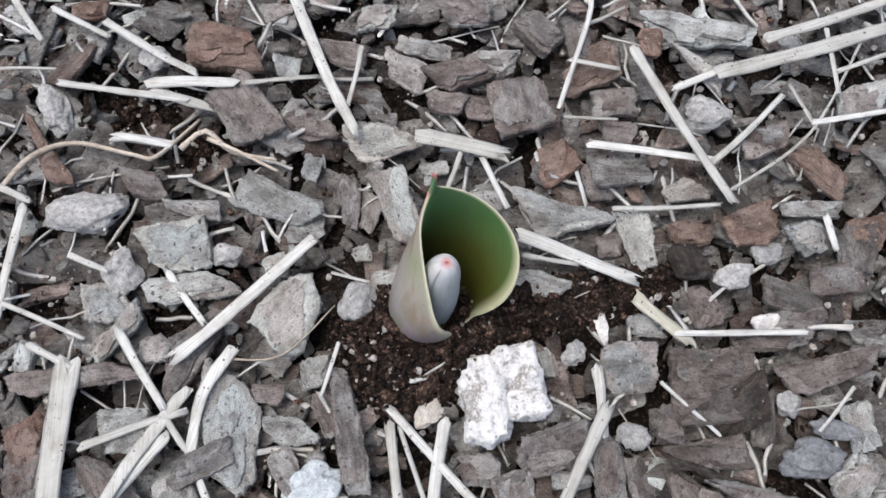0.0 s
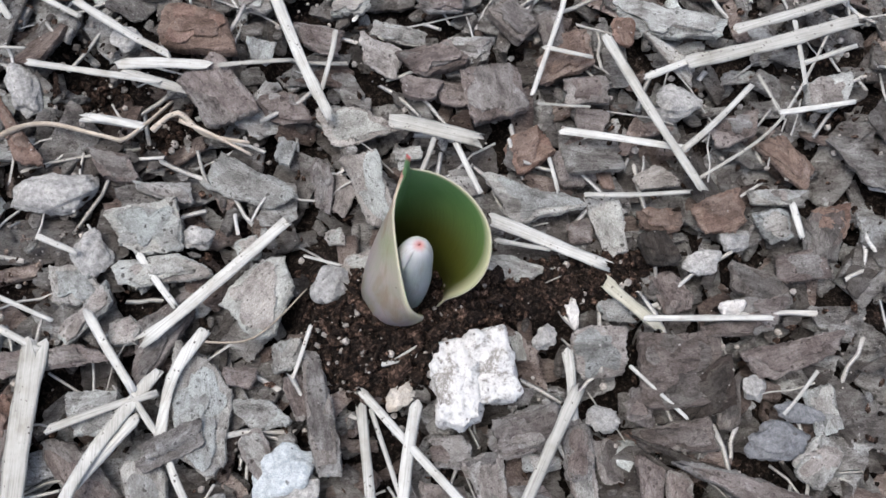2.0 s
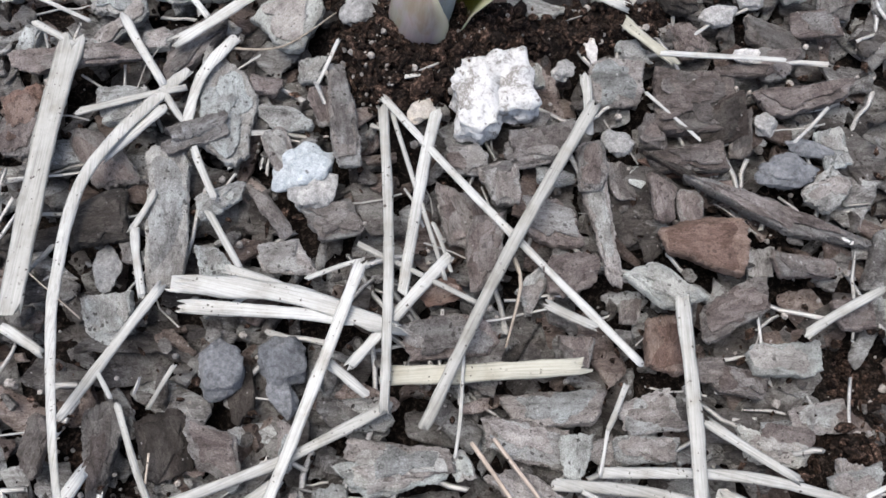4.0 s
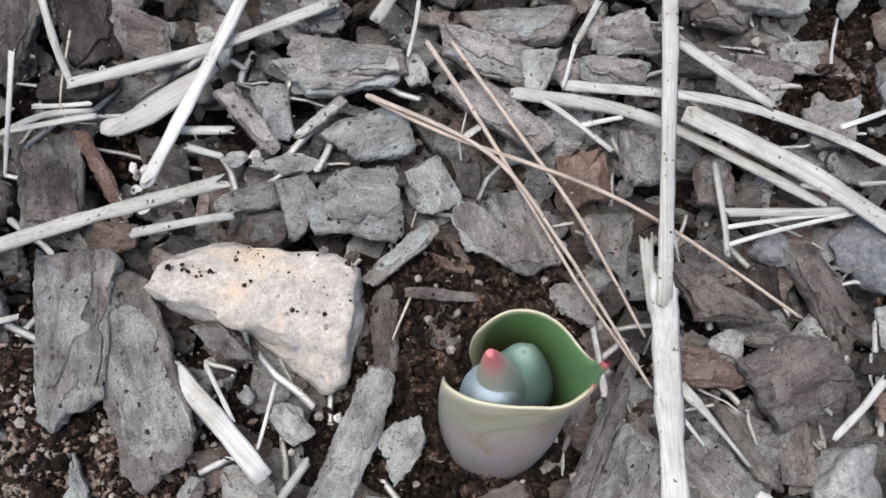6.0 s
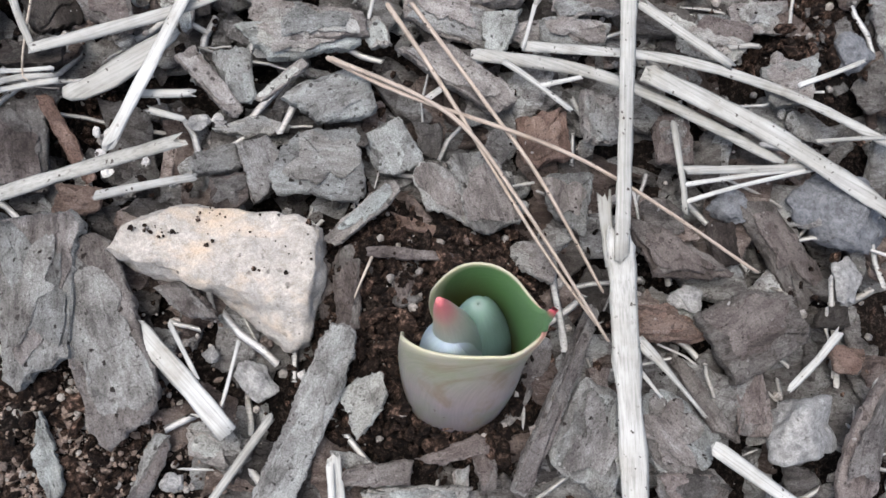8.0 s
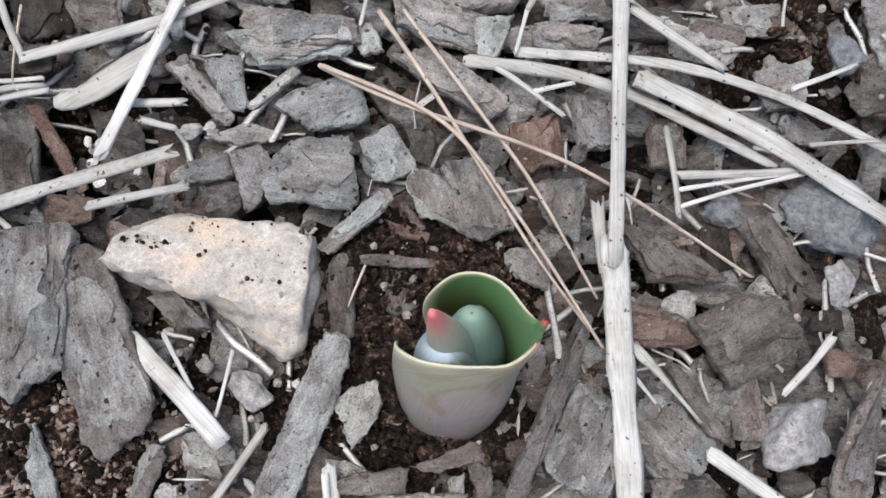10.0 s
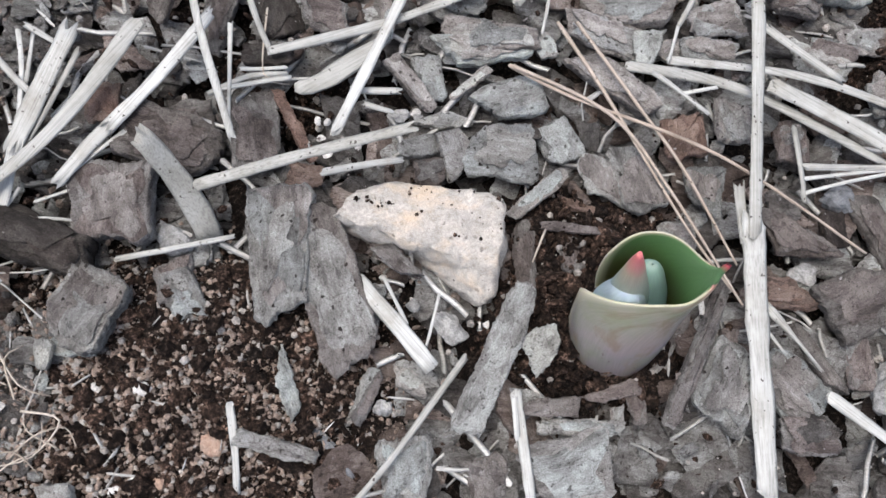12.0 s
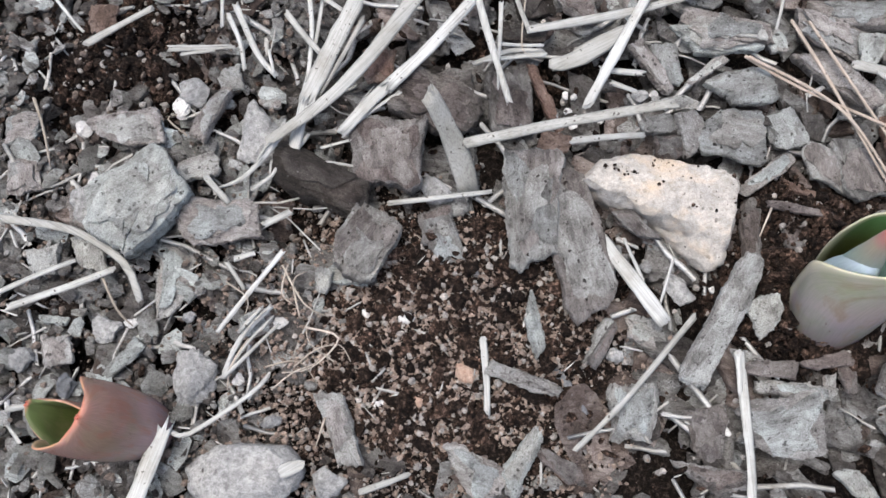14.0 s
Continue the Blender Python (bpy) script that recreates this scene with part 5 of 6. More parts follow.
chip("r", 0.0514, 0.1710, 0.0236, 0.0081, 0.0090, 6, -0.0098, 0.0015)
chip("n", 0.0780, 0.1529, 0.0446, 0.0055, 0.0108, -23, 0.0251, 0.0304)
chip("g", 0.1009, 0.1622, 0.0173, 0.0093, 0.0108, 49, -0.0002, 0.0018)
stone("u", 0.0847, 0.1676, 0.0180, 0.0122, -176)
chip("n", 0.0889, 0.1337, 0.0209, 0.0087, 0.0054, -2, -0.0051, 0.0024)
chip("n", 0.0281, 0.1634, 0.0143, 0.0116, 0.0078, -84, 0.0026, 0.0003)
chip("m", -0.1568, 0.0627, 0.0148, 0.0083, 0.0075, 80, 0.0032, 0.0053)
chip("n", 0.1053, 0.1178, 0.0121, 0.0097, 0.0115, 9, 0.0008, 0.0034)
chip("g", 0.0753, 0.1348, 0.0092, 0.0098, 0.0076, -89, -0.0026, -0.0004)
chip("g", 0.0968, 0.0601, 0.0135, 0.0120, 0.0127, 14, -0.0009, 0.0052)
straw(-0.1719, 0.2012, -0.1719, 0.1064, 0.0092, z=0.0050)
straw(-0.1307, 0.1937, -0.1205, 0.0095, 0.0050, via=((-0.1545, 0.1532), (-0.1555, 0.1131), (-0.1485, 0.0801), (-0.1375, 0.0460)), z=0.0040, z1=0.0260, taper=0.55)
straw(-0.1259, 0.1132, -0.1484, 0.0721, 0.0037)
straw(-0.1126, 0.1152, -0.0534, 0.1046, 0.0070, via=((-0.0817, 0.1131),), z=0.0060, frayed=1.6)
straw(-0.1139, 0.1078, -0.0650, 0.1058, 0.0048, z=0.0060, frayed=1.2)
straw(-0.1016, 0.1206, -0.0800, 0.1150, 0.0040, z=0.0050, frayed=1.4)
straw(-0.0574, 0.1818, -0.0502, 0.0791, 0.0037, via=((-0.0525, 0.1356),), z=0.0070)
straw(-0.0502, 0.0785, -0.1157, 0.0461, 0.0037, via=((-0.0818, 0.0603),), z=0.0060)
straw(-0.1320, 0.0749, -0.1174, 0.0463, 0.0023)
straw(-0.0569, 0.1872, 0.0294, 0.0973, 0.0032, z=0.0050)
straw(0.0164, 0.1864, -0.0373, 0.0734, 0.0045, via=((-0.0137, 0.1284),), z=0.0090)
straw(0.0148, 0.1997, 0.0156, 0.1797, 0.0040)
straw(-0.0541, 0.1812, -0.0331, 0.1216, 0.0018)
straw(-0.0387, 0.1824, -0.0467, 0.1177, 0.0044)
straw(-0.0379, 0.1406, -0.0315, 0.1247, 0.0015)
straw(-0.0616, 0.1317, -0.0218, 0.1135, 0.0022)
straw(-0.0335, 0.1276, -0.0616, 0.0919, 0.0042)
straw(-0.0490, 0.0889, 0.0100, 0.0946, 0.0066, z=0.0040, mat=STRAW_YELLOW)
straw(0.0011, 0.1141, 0.0148, 0.1082, 0.0036)
straw(-0.0263, 0.0971, -0.0278, 0.0652, 0.0013, z=0.0060)
straw(-0.0686, 0.0915, -0.0573, 0.0831, 0.0035)
straw(-0.1228, 0.1667, -0.1132, 0.1478, 0.0030)
straw(-0.1130, 0.1404, -0.1012, 0.1228, 0.0026)
straw(-0.1369, 0.1334, -0.1311, 0.1119, 0.0032)
straw(-0.1327, 0.1463, -0.1378, 0.1334, 0.0026)
straw(-0.0779, 0.1195, -0.0612, 0.1266, 0.0018)
straw(0.0862, 0.1091, 0.1120, 0.1246, 0.0034)
straw(-0.1336, 0.0289, -0.1110, 0.0387, 0.0020, via=((-0.1229, 0.0361),), z=0.0050)
straw(-0.1412, 0.0868, -0.1352, 0.0782, 0.0017)
straw(-0.1715, 0.0977, -0.1595, 0.0911, 0.0035)
straw(-0.1101, 0.0372, -0.1313, 0.0305, 0.0019)
straw(-0.1172, 0.0883, -0.1227, 0.0755, 0.0017)
straw(0.0252, 0.0884, 0.0196, 0.0755, 0.0021)
fibre(-0.1497, 0.1028, -0.1711, 0.1188, 0.0005, z=0.0035)
fibre(-0.1209, 0.0617, -0.1099, 0.0364, 0.0008, via=((-0.1181, 0.0375),), z=0.0035)
fibre(-0.0103, 0.1301, -0.0124, 0.1006, 0.0015, via=((-0.0082, 0.1202),), z=0.0035)
chip("g", 0.0042, 0.1632, 0.0128, 0.0066, 0.0047, -6, -0.0007, 0.0015)
chip("d", 0.0636, 0.1855, 0.0234, 0.0114, 0.0164, 31, 0.0029, 0.0093)
chip("n", 0.0402, 0.1815, 0.0121, 0.0079, 0.0059, -88, 0.0021, 0.0009)
chip("n", 0.0415, 0.1546, 0.0163, 0.0098, 0.0058, -92, 0.0055, -0.0007)
chip("n", 0.0516, 0.1526, 0.0129, 0.0097, 0.0076, -89, 0.0016, 0.0017)
chip("n", 0.0634, 0.0922, 0.0170, 0.0090, 0.0080, -6, -0.0021, 0.0035)
chip("n", 0.0111, 0.1005, 0.0094, 0.0109, 0.0072, -90, 0.0011, 0.0013)
chip("n", 0.0291, 0.1151, 0.0080, 0.0073, 0.0054, -98, -0.0016, -0.0012)
chip("k", -0.0560, 0.0775, 0.0155, 0.0090, 0.0106, 7, -0.0032, 0.0005)
chip("g", -0.0809, 0.0660, 0.0137, 0.0053, 0.0035, -86, 0.0035, 0.0034)
chip("d", -0.0966, 0.0812, 0.0138, 0.0097, 0.0082, -71, -0.0049, -0.0068)
chip("r", -0.0348, 0.1186, 0.0132, 0.0079, 0.0080, 17, -0.0038, -0.0037)
chip("n", -0.1396, 0.1278, 0.0092, 0.0054, 0.0036, -79, 0.0027, 0.0004)
chip("g", -0.1116, 0.1252, 0.0110, 0.0077, 0.0089, -62, 0.0057, 0.0018)
chip("n", 0.0537, 0.0955, 0.0082, 0.0083, 0.0073, 7, -0.0003, 0.0014)
chip("m", -0.1187, 0.0181, 0.0246, 0.0158, 0.0144, -72, -0.0053, 0.0006)
chip("r", -0.1066, 0.0231, 0.0257, 0.0035, 0.0036, -55, 0.0011, 0.0000)
chip("k", -0.0653, 0.0192, 0.0118, 0.0054, 0.0075, 23, -0.0020, 0.0009, z=0.0030)
chip("k", -0.0529, 0.0204, 0.0120, 0.0087, 0.0115, -60, 0.0011, -0.0079, z=0.0030)
chip("m", -0.0598, 0.0108, 0.0093, 0.0093, 0.0090, 14, -0.0002, 0.0023, z=0.0040)
chip("k", -0.0372, 0.0220, 0.0208, 0.0157, 0.0195, 2, 0.0063, -0.0029, z=0.0020)
chip("g", -0.0355, 0.0412, 0.0204, 0.0125, 0.0139, 20, -0.0096, -0.0012, z=0.0010)
chip("p", -0.0500, 0.0441, 0.0161, 0.0021, 0.0031, 47, -0.0007, -0.0000, z=0.0030)
chip("g", -0.0575, 0.0317, 0.0128, 0.0045, 0.0067, 23, -0.0087, -0.0103)
chip("g", -0.0700, 0.0425, 0.0215, 0.0059, 0.0044, -44, 0.0007, 0.0000)
chip("g", -0.0641, 0.0464, 0.0155, 0.0097, 0.0078, -74, 0.0002, 0.0032)
stone("w", -0.0991, 0.0261, 0.0033, 0.0025, 115)
stone("w", -0.0960, 0.0259, 0.0028, 0.0027, -160)
stone("w", -0.0973, 0.0201, 0.0029, 0.0029, 106)
stone("w", -0.0940, 0.0181, 0.0026, 0.0022, 106)
stone("w", -0.0946, 0.0149, 0.0035, 0.0029, -169)
stone("w", -0.0847, 0.0188, 0.0031, 0.0025, 106)
stone("w", -0.0674, 0.0335, 0.0033, 0.0030, -168)
stone("s", -0.0724, 0.0314, 0.0066, 0.0051, -168)
straw(-0.0612, 0.1228, -0.0913, 0.0209, 0.0042, z=0.0090)
chip("m", 0.0616, 0.0066, 0.0201, 0.0062, 0.0176, -46, 0.0063, 0.0150)
stone("s", 0.0672, -0.0063, 0.0097, 0.0066, -154)
chip("r", 0.0577, -0.0142, 0.0164, 0.0100, 0.0086, 9, -0.0002, -0.0079)
chip("m", 0.0847, -0.0141, 0.0240, 0.0200, 0.0190, 30, 0.0003, -0.0035, thick=0.005)
chip("m", 0.0961, 0.0102, 0.0295, 0.0104, 0.0130, -54, 0.0052, -0.0051)
stone("s", 0.1135, 0.0027, 0.0149, 0.0092, 105)
chip("d", 0.1093, -0.0084, 0.0096, 0.0029, 0.0079, 14, 0.0016, 0.0005)
chip("n", 0.0855, -0.0334, 0.0170, 0.0090, 0.0080, 100, 0.0004, 0.0024)
stone("s", 0.1000, -0.0402, 0.0250, 0.0220, 40, high=0.016, cuts=24)
chip("n", 0.1159, -0.0418, 0.0277, 0.0124, 0.0045, 81, -0.0043, -0.0127)
chip("r", 0.1122, -0.0201, 0.0084, 0.0067, 0.0075, -5, -0.0020, 0.0012)
chip("k", 0.0636, -0.0445, 0.0240, 0.0160, 0.0190, -40, 0.0043, -0.0034)
chip("m", 0.0721, -0.0334, 0.0222, 0.0036, 0.0059, -58, 0.0061, 0.0081)
chip("m", 0.0690, -0.0570, 0.0152, 0.0091, 0.0096, 22, -0.0006, -0.0064)
chip("m", 0.0592, 0.0165, 0.0103, 0.0099, 0.0101, 15, -0.0010, -0.0017)
chip("d", 0.0768, 0.0099, 0.0116, 0.0081, 0.0082, -82, 0.0004, -0.0003)
chip("k", -0.1035, -0.0205, 0.0400, 0.0200, 0.0150, -80, 0.0021, -0.0080, z=0.0030, thick=0.0045)
chip("k", -0.0880, -0.0282, 0.0520, 0.0190, 0.0180, -66, 0.0071, -0.0060, z=0.0012, thick=0.0050)
chip("n", -0.0683, -0.0175, 0.0125, 0.0050, 0.0075, -14, -0.0059, -0.0102)
chip("g", -0.0567, -0.0538, 0.0105, 0.0092, 0.0079, 8, -0.0020, -0.0034)
chip("g", -0.0181, 0.0286, 0.0140, 0.0120, 0.0124, -55, 0.0010, 0.0033)
chip("p", -0.0241, 0.0084, 0.0226, 0.0042, 0.0054, 46, -0.0013, -0.0003, z=0.0030)
chip("r", -0.0048, 0.0064, 0.0196, 0.0036, 0.0020, -12, -0.0043, -0.0014)
chip("g", -0.0035, 0.0175, 0.0156, 0.0095, 0.0109, -62, 0.0056, 0.0096)
chip("k", 0.0085, 0.0180, 0.0218, 0.0121, 0.0144, -67, 0.0036, 0.0011)
chip("n", -0.0675, -0.0191, 0.0130, 0.0058, 0.0047, -37, 0.0042, 0.0073, z=0.0030)
stone("s", -0.0480, -0.0382, 0.0118, 0.0096, 134)
chip("g", -0.0331, -0.0460, 0.0465, 0.0088, 0.0100, -108, 0.0002, -0.0012, z=0.0030)
chip("p", -0.0184, -0.0405, 0.0130, 0.0131, 0.0051, 50, 0.0047, 0.0030, z=0.0030)
chip("n", -0.0109, -0.0090, 0.0114, 0.0076, 0.0075, -81, -0.0003, -0.0003)
chip("m", -0.0263, -0.0130, 0.0234, 0.0075, 0.0061, -82, -0.0013, -0.0056)
chip("n", -0.0711, -0.0628, 0.0158, 0.0045, 0.0026, 70, -0.0002, 0.0049)
chip("n", 0.0060, -0.0524, 0.0146, 0.0036, 0.0056, 23, -0.0064, -0.0012)
chip("n", -0.0145, -0.0588, 0.0165, 0.0048, 0.0055, 8, 0.0002, 0.0017)
chip("g", 0.0080, -0.0601, 0.0070, 0.0045, 0.0029, -80, -0.0009, 0.0003)
chip("n", 0.0143, -0.0562, 0.0101, 0.0060, 0.0046, -74, -0.0001, -0.0004)
straw(-0.1076, 0.0345, -0.0800, 0.0560, 0.0070, via=((-0.0990, 0.0380),), z=0.0040, flat=0.2, frayed=0.0, taper=0.0, pointed=True)
stone("s", -0.0665, 0.0320, 0.0036, 0.0026, -174)
chip("g", 0.0003, 0.0526, 0.0298, 0.0091, 0.0088, -33, 0.0081, 0.0014)
chip("k", 0.0404, 0.0428, 0.0135, 0.0113, 0.0115, -81, 0.0023, -0.0010)
chip("r", 0.0253, 0.0365, 0.0142, 0.0133, 0.0129, -81, -0.0026, -0.0008)
chip("k", 0.0321, 0.0191, 0.0138, 0.0143, 0.0099, -91, -0.0016, 0.0069)
chip("k", 0.0240, 0.0008, 0.0109, 0.0060, 0.0141, 1, -0.0033, -0.0004)
chip("g", 0.0144, -0.0070, 0.0117, 0.0050, 0.0042, -20, -0.0039, -0.0001)
stone("u", 0.1130, 0.0215, 0.0330, 0.0230, 167, high=0.014)
stone("u", 0.0816, 0.0229, 0.0097, 0.0095, -169)
chip("n", 0.0310, -0.0364, 0.0500, 0.0044, 0.0050, -112, 0.0019, -0.0010, z=0.0020)
chip("n", 0.0244, -0.0326, 0.0240, 0.0067, 0.0033, -113, -0.0001, -0.0001)
chip("k", 0.0407, -0.0456, 0.0240, 0.0200, 0.0150, 70, 0.0040, 0.0014)
chip("n", 0.0691, -0.0589, 0.0190, 0.0120, 0.0110, 5)
chip("r", 0.0622, -0.0146, 0.0190, 0.0090, 0.0070, 0)
chip("g", 0.0968, 0.0620, 0.0124, 0.0103, 0.0068, -90, 0.0041, 0.0009)
chip("n", 0.0780, 0.0754, 0.0154, 0.0087, 0.0075, -3, -0.0023, 0.0013)
chip("n", 0.0625, 0.0401, 0.0135, 0.0102, 0.0096, -82, -0.0014, 0.0020)
chip("g", 0.0240, 0.0703, 0.0212, 0.0076, 0.0074, 16, -0.0134, -0.0119)
chip("p", 0.0098, 0.0662, 0.0137, 0.0113, 0.0047, -93, -0.0020, -0.0017)
stone("u", 0.1181, 0.0729, 0.0133, 0.0118, 92)
straw(-0.0789, -0.0271, -0.0527, -0.0514, 0.0054, z=0.0055, flat=0.3, frayed=0.25, taper=0.0)
chip("n", -0.0107, -0.0013, 0.0219, 0.0030, 0.0024, 1, -0.0004, -0.0005, z=0.0020)
straw(-0.0704, -0.0256, -0.0623, -0.0380, 0.0014)
straw(-0.0528, -0.0285, -0.0550, -0.0445, 0.0011)
straw(-0.0264, -0.0578, -0.0245, -0.0693, 0.0020)
straw(-0.0934, 0.0069, -0.0708, 0.0138, 0.0027)
straw(-0.1252, 0.0384, -0.1115, 0.0408, 0.0015)
straw(-0.0875, 0.0361, -0.0741, 0.0376, 0.0028)
straw(-0.0838, 0.0316, -0.0753, 0.0301, 0.0021)
straw(0.0435, 0.1148, 0.0448, 0.0028, 0.0049, via=((0.0450, 0.0730),), z=0.0100, z1=0.0120)
straw(0.0448, 0.0046, 0.0543, -0.0769, 0.0080, via=((0.0480, -0.0218),), z=0.0110, z1=0.0040)
straw(0.0402, 0.0168, 0.0423, 0.0007, 0.0039, z=0.0100)
straw(0.0045, 0.0579, 0.0910, 0.0354, 0.0039, via=((0.0429, 0.0546),), z=0.0040)
straw(0.0180, 0.0621, 0.1247, 0.0437, 0.0036, via=((0.0609, 0.0627), (0.0945, 0.0560),), z=0.0040)
straw(0.0550, 0.0551, 0.1221, 0.0225, 0.0064, via=((0.0879, 0.0421),), z=0.0070)
straw(0.0515, 0.0780, 0.0763, 0.0631, 0.0036)
straw(0.1080, -0.0132, 0.0943, -0.0289, 0.0024)
straw(0.0983, 0.0585, 0.1174, 0.0678, 0.0017)
straw(0.1032, 0.0417, 0.1232, 0.0447, 0.0013)
straw(0.0651, 0.0293, 0.1031, 0.0349, 0.0026)
straw(0.0652, 0.0252, 0.0997, 0.0329, 0.0014)
straw(0.0653, 0.0203, 0.1014, 0.0330, 0.0014)
straw(0.0608, 0.0423, 0.0645, 0.0178, 0.0022)
straw(0.0757, -0.0474, 0.0971, -0.0602, 0.0044)
straw(0.0120, 0.0557, 0.0305, 0.0441, 0.0019)
straw(0.0221, 0.0500, 0.0333, 0.0538, 0.0016)
straw(0.0191, 0.0741, 0.0166, 0.0614, 0.0013)
straw(0.0536, -0.0209, 0.0694, -0.0369, 0.0034, taper=0.75)
straw(0.0523, -0.0271, 0.0586, -0.0340, 0.0012)
needle(-0.0376, 0.0508, 0.0838, 0.0016, 0.0017, via=((-0.0159, 0.0425), (0.0351, 0.0283),), z=0.0070)
needle(-0.0367, 0.0504, 0.0430, -0.0207, 0.0017, via=((-0.0032, 0.0377), (0.0185, 0.0136),), z=0.0080)
needle(-0.0229, 0.0687, 0.0400, -0.0164, 0.0015, via=((-0.0052, 0.0453), (0.0239, 0.0034),), z=0.0070)
needle(-0.0159, 0.0701, 0.0415, -0.0071, 0.0015, via=((0.0060, 0.0437), (0.0230, 0.0225),), z=0.0060)
fibre(-0.0209, -0.0032, -0.0243, -0.0142, 0.0009, z=0.0035)
chip("d", -0.1186, 0.0450, 0.0156, 0.0073, 0.0058, 4, -0.0009, 0.0009)
chip("p", -0.0457, 0.0590, 0.0284, 0.0110, 0.0088, 12, -0.0084, -0.0022)
chip("p", -0.0255, 0.0623, 0.0083, 0.0066, 0.0059, -62, 0.0007, 0.0023)
chip("m", -0.0075, 0.0326, 0.0099, 0.0077, 0.0061, -81, 0.0021, 0.0020)
chip("n", 0.0429, -0.0316, 0.0075, 0.0061, 0.0045, -94, -0.0009, -0.0006)
chip("g", -0.0043, -0.0639, 0.0258, 0.0044, 0.0044, 4, -0.0015, 0.0014)
stone("s", -0.0604, -0.0319, 0.0046, 0.0043, -161)
stone("w", -0.0365, -0.0353, 0.0027, 0.0027, 104)
chip("p", -0.0589, -0.0557, 0.0099, 0.0058, 0.0066, -16, -0.0041, -0.0059)
chip("m", -0.0327, -0.0118, 0.0151, 0.0037, 0.0037, -81, 0.0002, 0.0002)
stone("s", -0.0650, -0.0646, 0.0043, 0.0040, 88)
chip("g", 0.0750, 0.0777, 0.0111, 0.0054, 0.0076, 2, 0.0001, 0.0054)
chip("p", -0.2395, -0.0480, 0.0330, 0.0270, 0.0240, 62, 0.002, 0.004, z=-0.002, thick=0.0120)
stone("s", -0.2560, -0.0500, 0.0185, 0.0160, 40, high=0.012)
stone("w", -0.2311, -0.0880, 0.0053, 0.0033, -158)
stone("s", -0.2128, -0.0818, 0.0047, 0.0044, -159)
chip("p", -0.2300, -0.1001, 0.0141, 0.0038, 0.0046, 61, -0.0008, 0.0003)
stone("u", -0.2470, -0.1129, 0.0083, 0.0076, -171)
stone("s", -0.1531, -0.1266, 0.0119, 0.0099, -163)
straw(-0.1819, -0.1383, -0.1640, -0.1223, 0.0051, via=((-0.1723, -0.1283),), z=0.0050)
stone("w", -0.1821, -0.0774, 0.0061, 0.0045, -162)
stone("w", -0.1903, -0.0990, 0.0046, 0.0040, 115)
stone("w", -0.1422, -0.0970, 0.0049, 0.0041, -159)
stone("s", -0.1764, -0.1100, 0.0066, 0.0049, -160)
straw(-0.2027, -0.0619, -0.1956, -0.0685, 0.0017)
straw(-0.2003, -0.0594, -0.1960, -0.0569, 0.0023)
chip("g", -0.2509, -0.0201, 0.0231, 0.0081, 0.0131, 16, -0.0081, -0.0020)
stone("s", -0.2339, -0.0022, 0.0113, 0.0109, -162)
stone("w", -0.2357, -0.0087, 0.0093, 0.0070, 109)
chip("g", -0.2235, -0.0084, 0.0208, 0.0067, 0.0047, 74, 0.0013, 0.0000)
stone("s", -0.2062, -0.0131, 0.0234, 0.0151, 110)
chip("g", -0.2229, -0.0296, 0.0139, 0.0067, 0.0105, 30, -0.0004, 0.0017)
chip("g", -0.2106, -0.0468, 0.0280, 0.0163, 0.0133, 13, -0.0028, -0.0033)
chip("p", -0.2219, -0.0703, 0.0247, 0.0136, 0.0070, -81, -0.0006, -0.0061)
chip("d", -0.1785, -0.0262, 0.0350, 0.0150, 0.0130, -14, -0.0038, -0.0036, thick=0.0100)
chip("n", -0.1573, -0.0113, 0.0250, 0.0260, 0.0230, -78, 0.0013, 0.0064, thick=0.006)
chip("m", -0.1463, 0.0110, 0.0290, 0.0200, 0.0170, -12, 0.0013, 0.0064, thick=0.006)
stone("s", -0.1385, -0.0200, 0.0130, 0.0100, -20)
chip("r", -0.1002, 0.0065, 0.0110, 0.0070, 0.0080, 0)
chip("m", -0.1455, 0.0148, 0.0263, 0.0154, 0.0198, 24, -0.0093, 0.0024)
chip("k", -0.1590, -0.0455, 0.0220, 0.0190, 0.0170, 70, 0.002, 0.001, thick=0.0100)
chip("k", -0.1322, -0.0378, 0.0170, 0.0110, 0.0090, -55, 0.0023, 0.0005)
chip("p", -0.1623, -0.0565, 0.0122, 0.0068, 0.0067, 7, -0.0017, -0.0026)
chip("n", -0.1359, -0.0340, 0.0133, 0.0119, 0.0079, -78, -0.0042, 0.0020)
stone("s", -0.2050, -0.1017, 0.0238, 0.0151, 108)
stone("s", -0.1800, -0.1290, 0.0340, 0.0210, 15, high=0.0190, cuts=4)
chip("g", -0.1525, -0.1078, 0.0230, 0.0089, 0.0070, -60, 0.0029, 0.0023)
chip("g", -0.1048, -0.1134, 0.0170, 0.0152, 0.0083, -10, -0.0160, 0.0008)
chip("p", -0.0912, -0.1046, 0.0195, 0.0080, 0.0044, 69, 0.0058, 0.0037)
chip("n", -0.0799, -0.1050, 0.0164, 0.0041, 0.0061, -22, -0.0069, 0.0028)
stone("o", -0.1152, -0.0813, 0.0091, 0.0066, 111)
chip("p", -0.0957, -0.0618, 0.0158, 0.0050, 0.0048, -64, -0.0107, -0.0066, z=0.0020)
chip("g", -0.0731, -0.0618, 0.0175, 0.0043, 0.0025, -107, -0.0001, -0.0035)
stone("u", -0.0785, -0.0806, 0.0205, 0.0051, 139)
chip("g", -0.0573, -0.0826, 0.0185, 0.0172, 0.0131, -81, -0.0009, -0.0007)
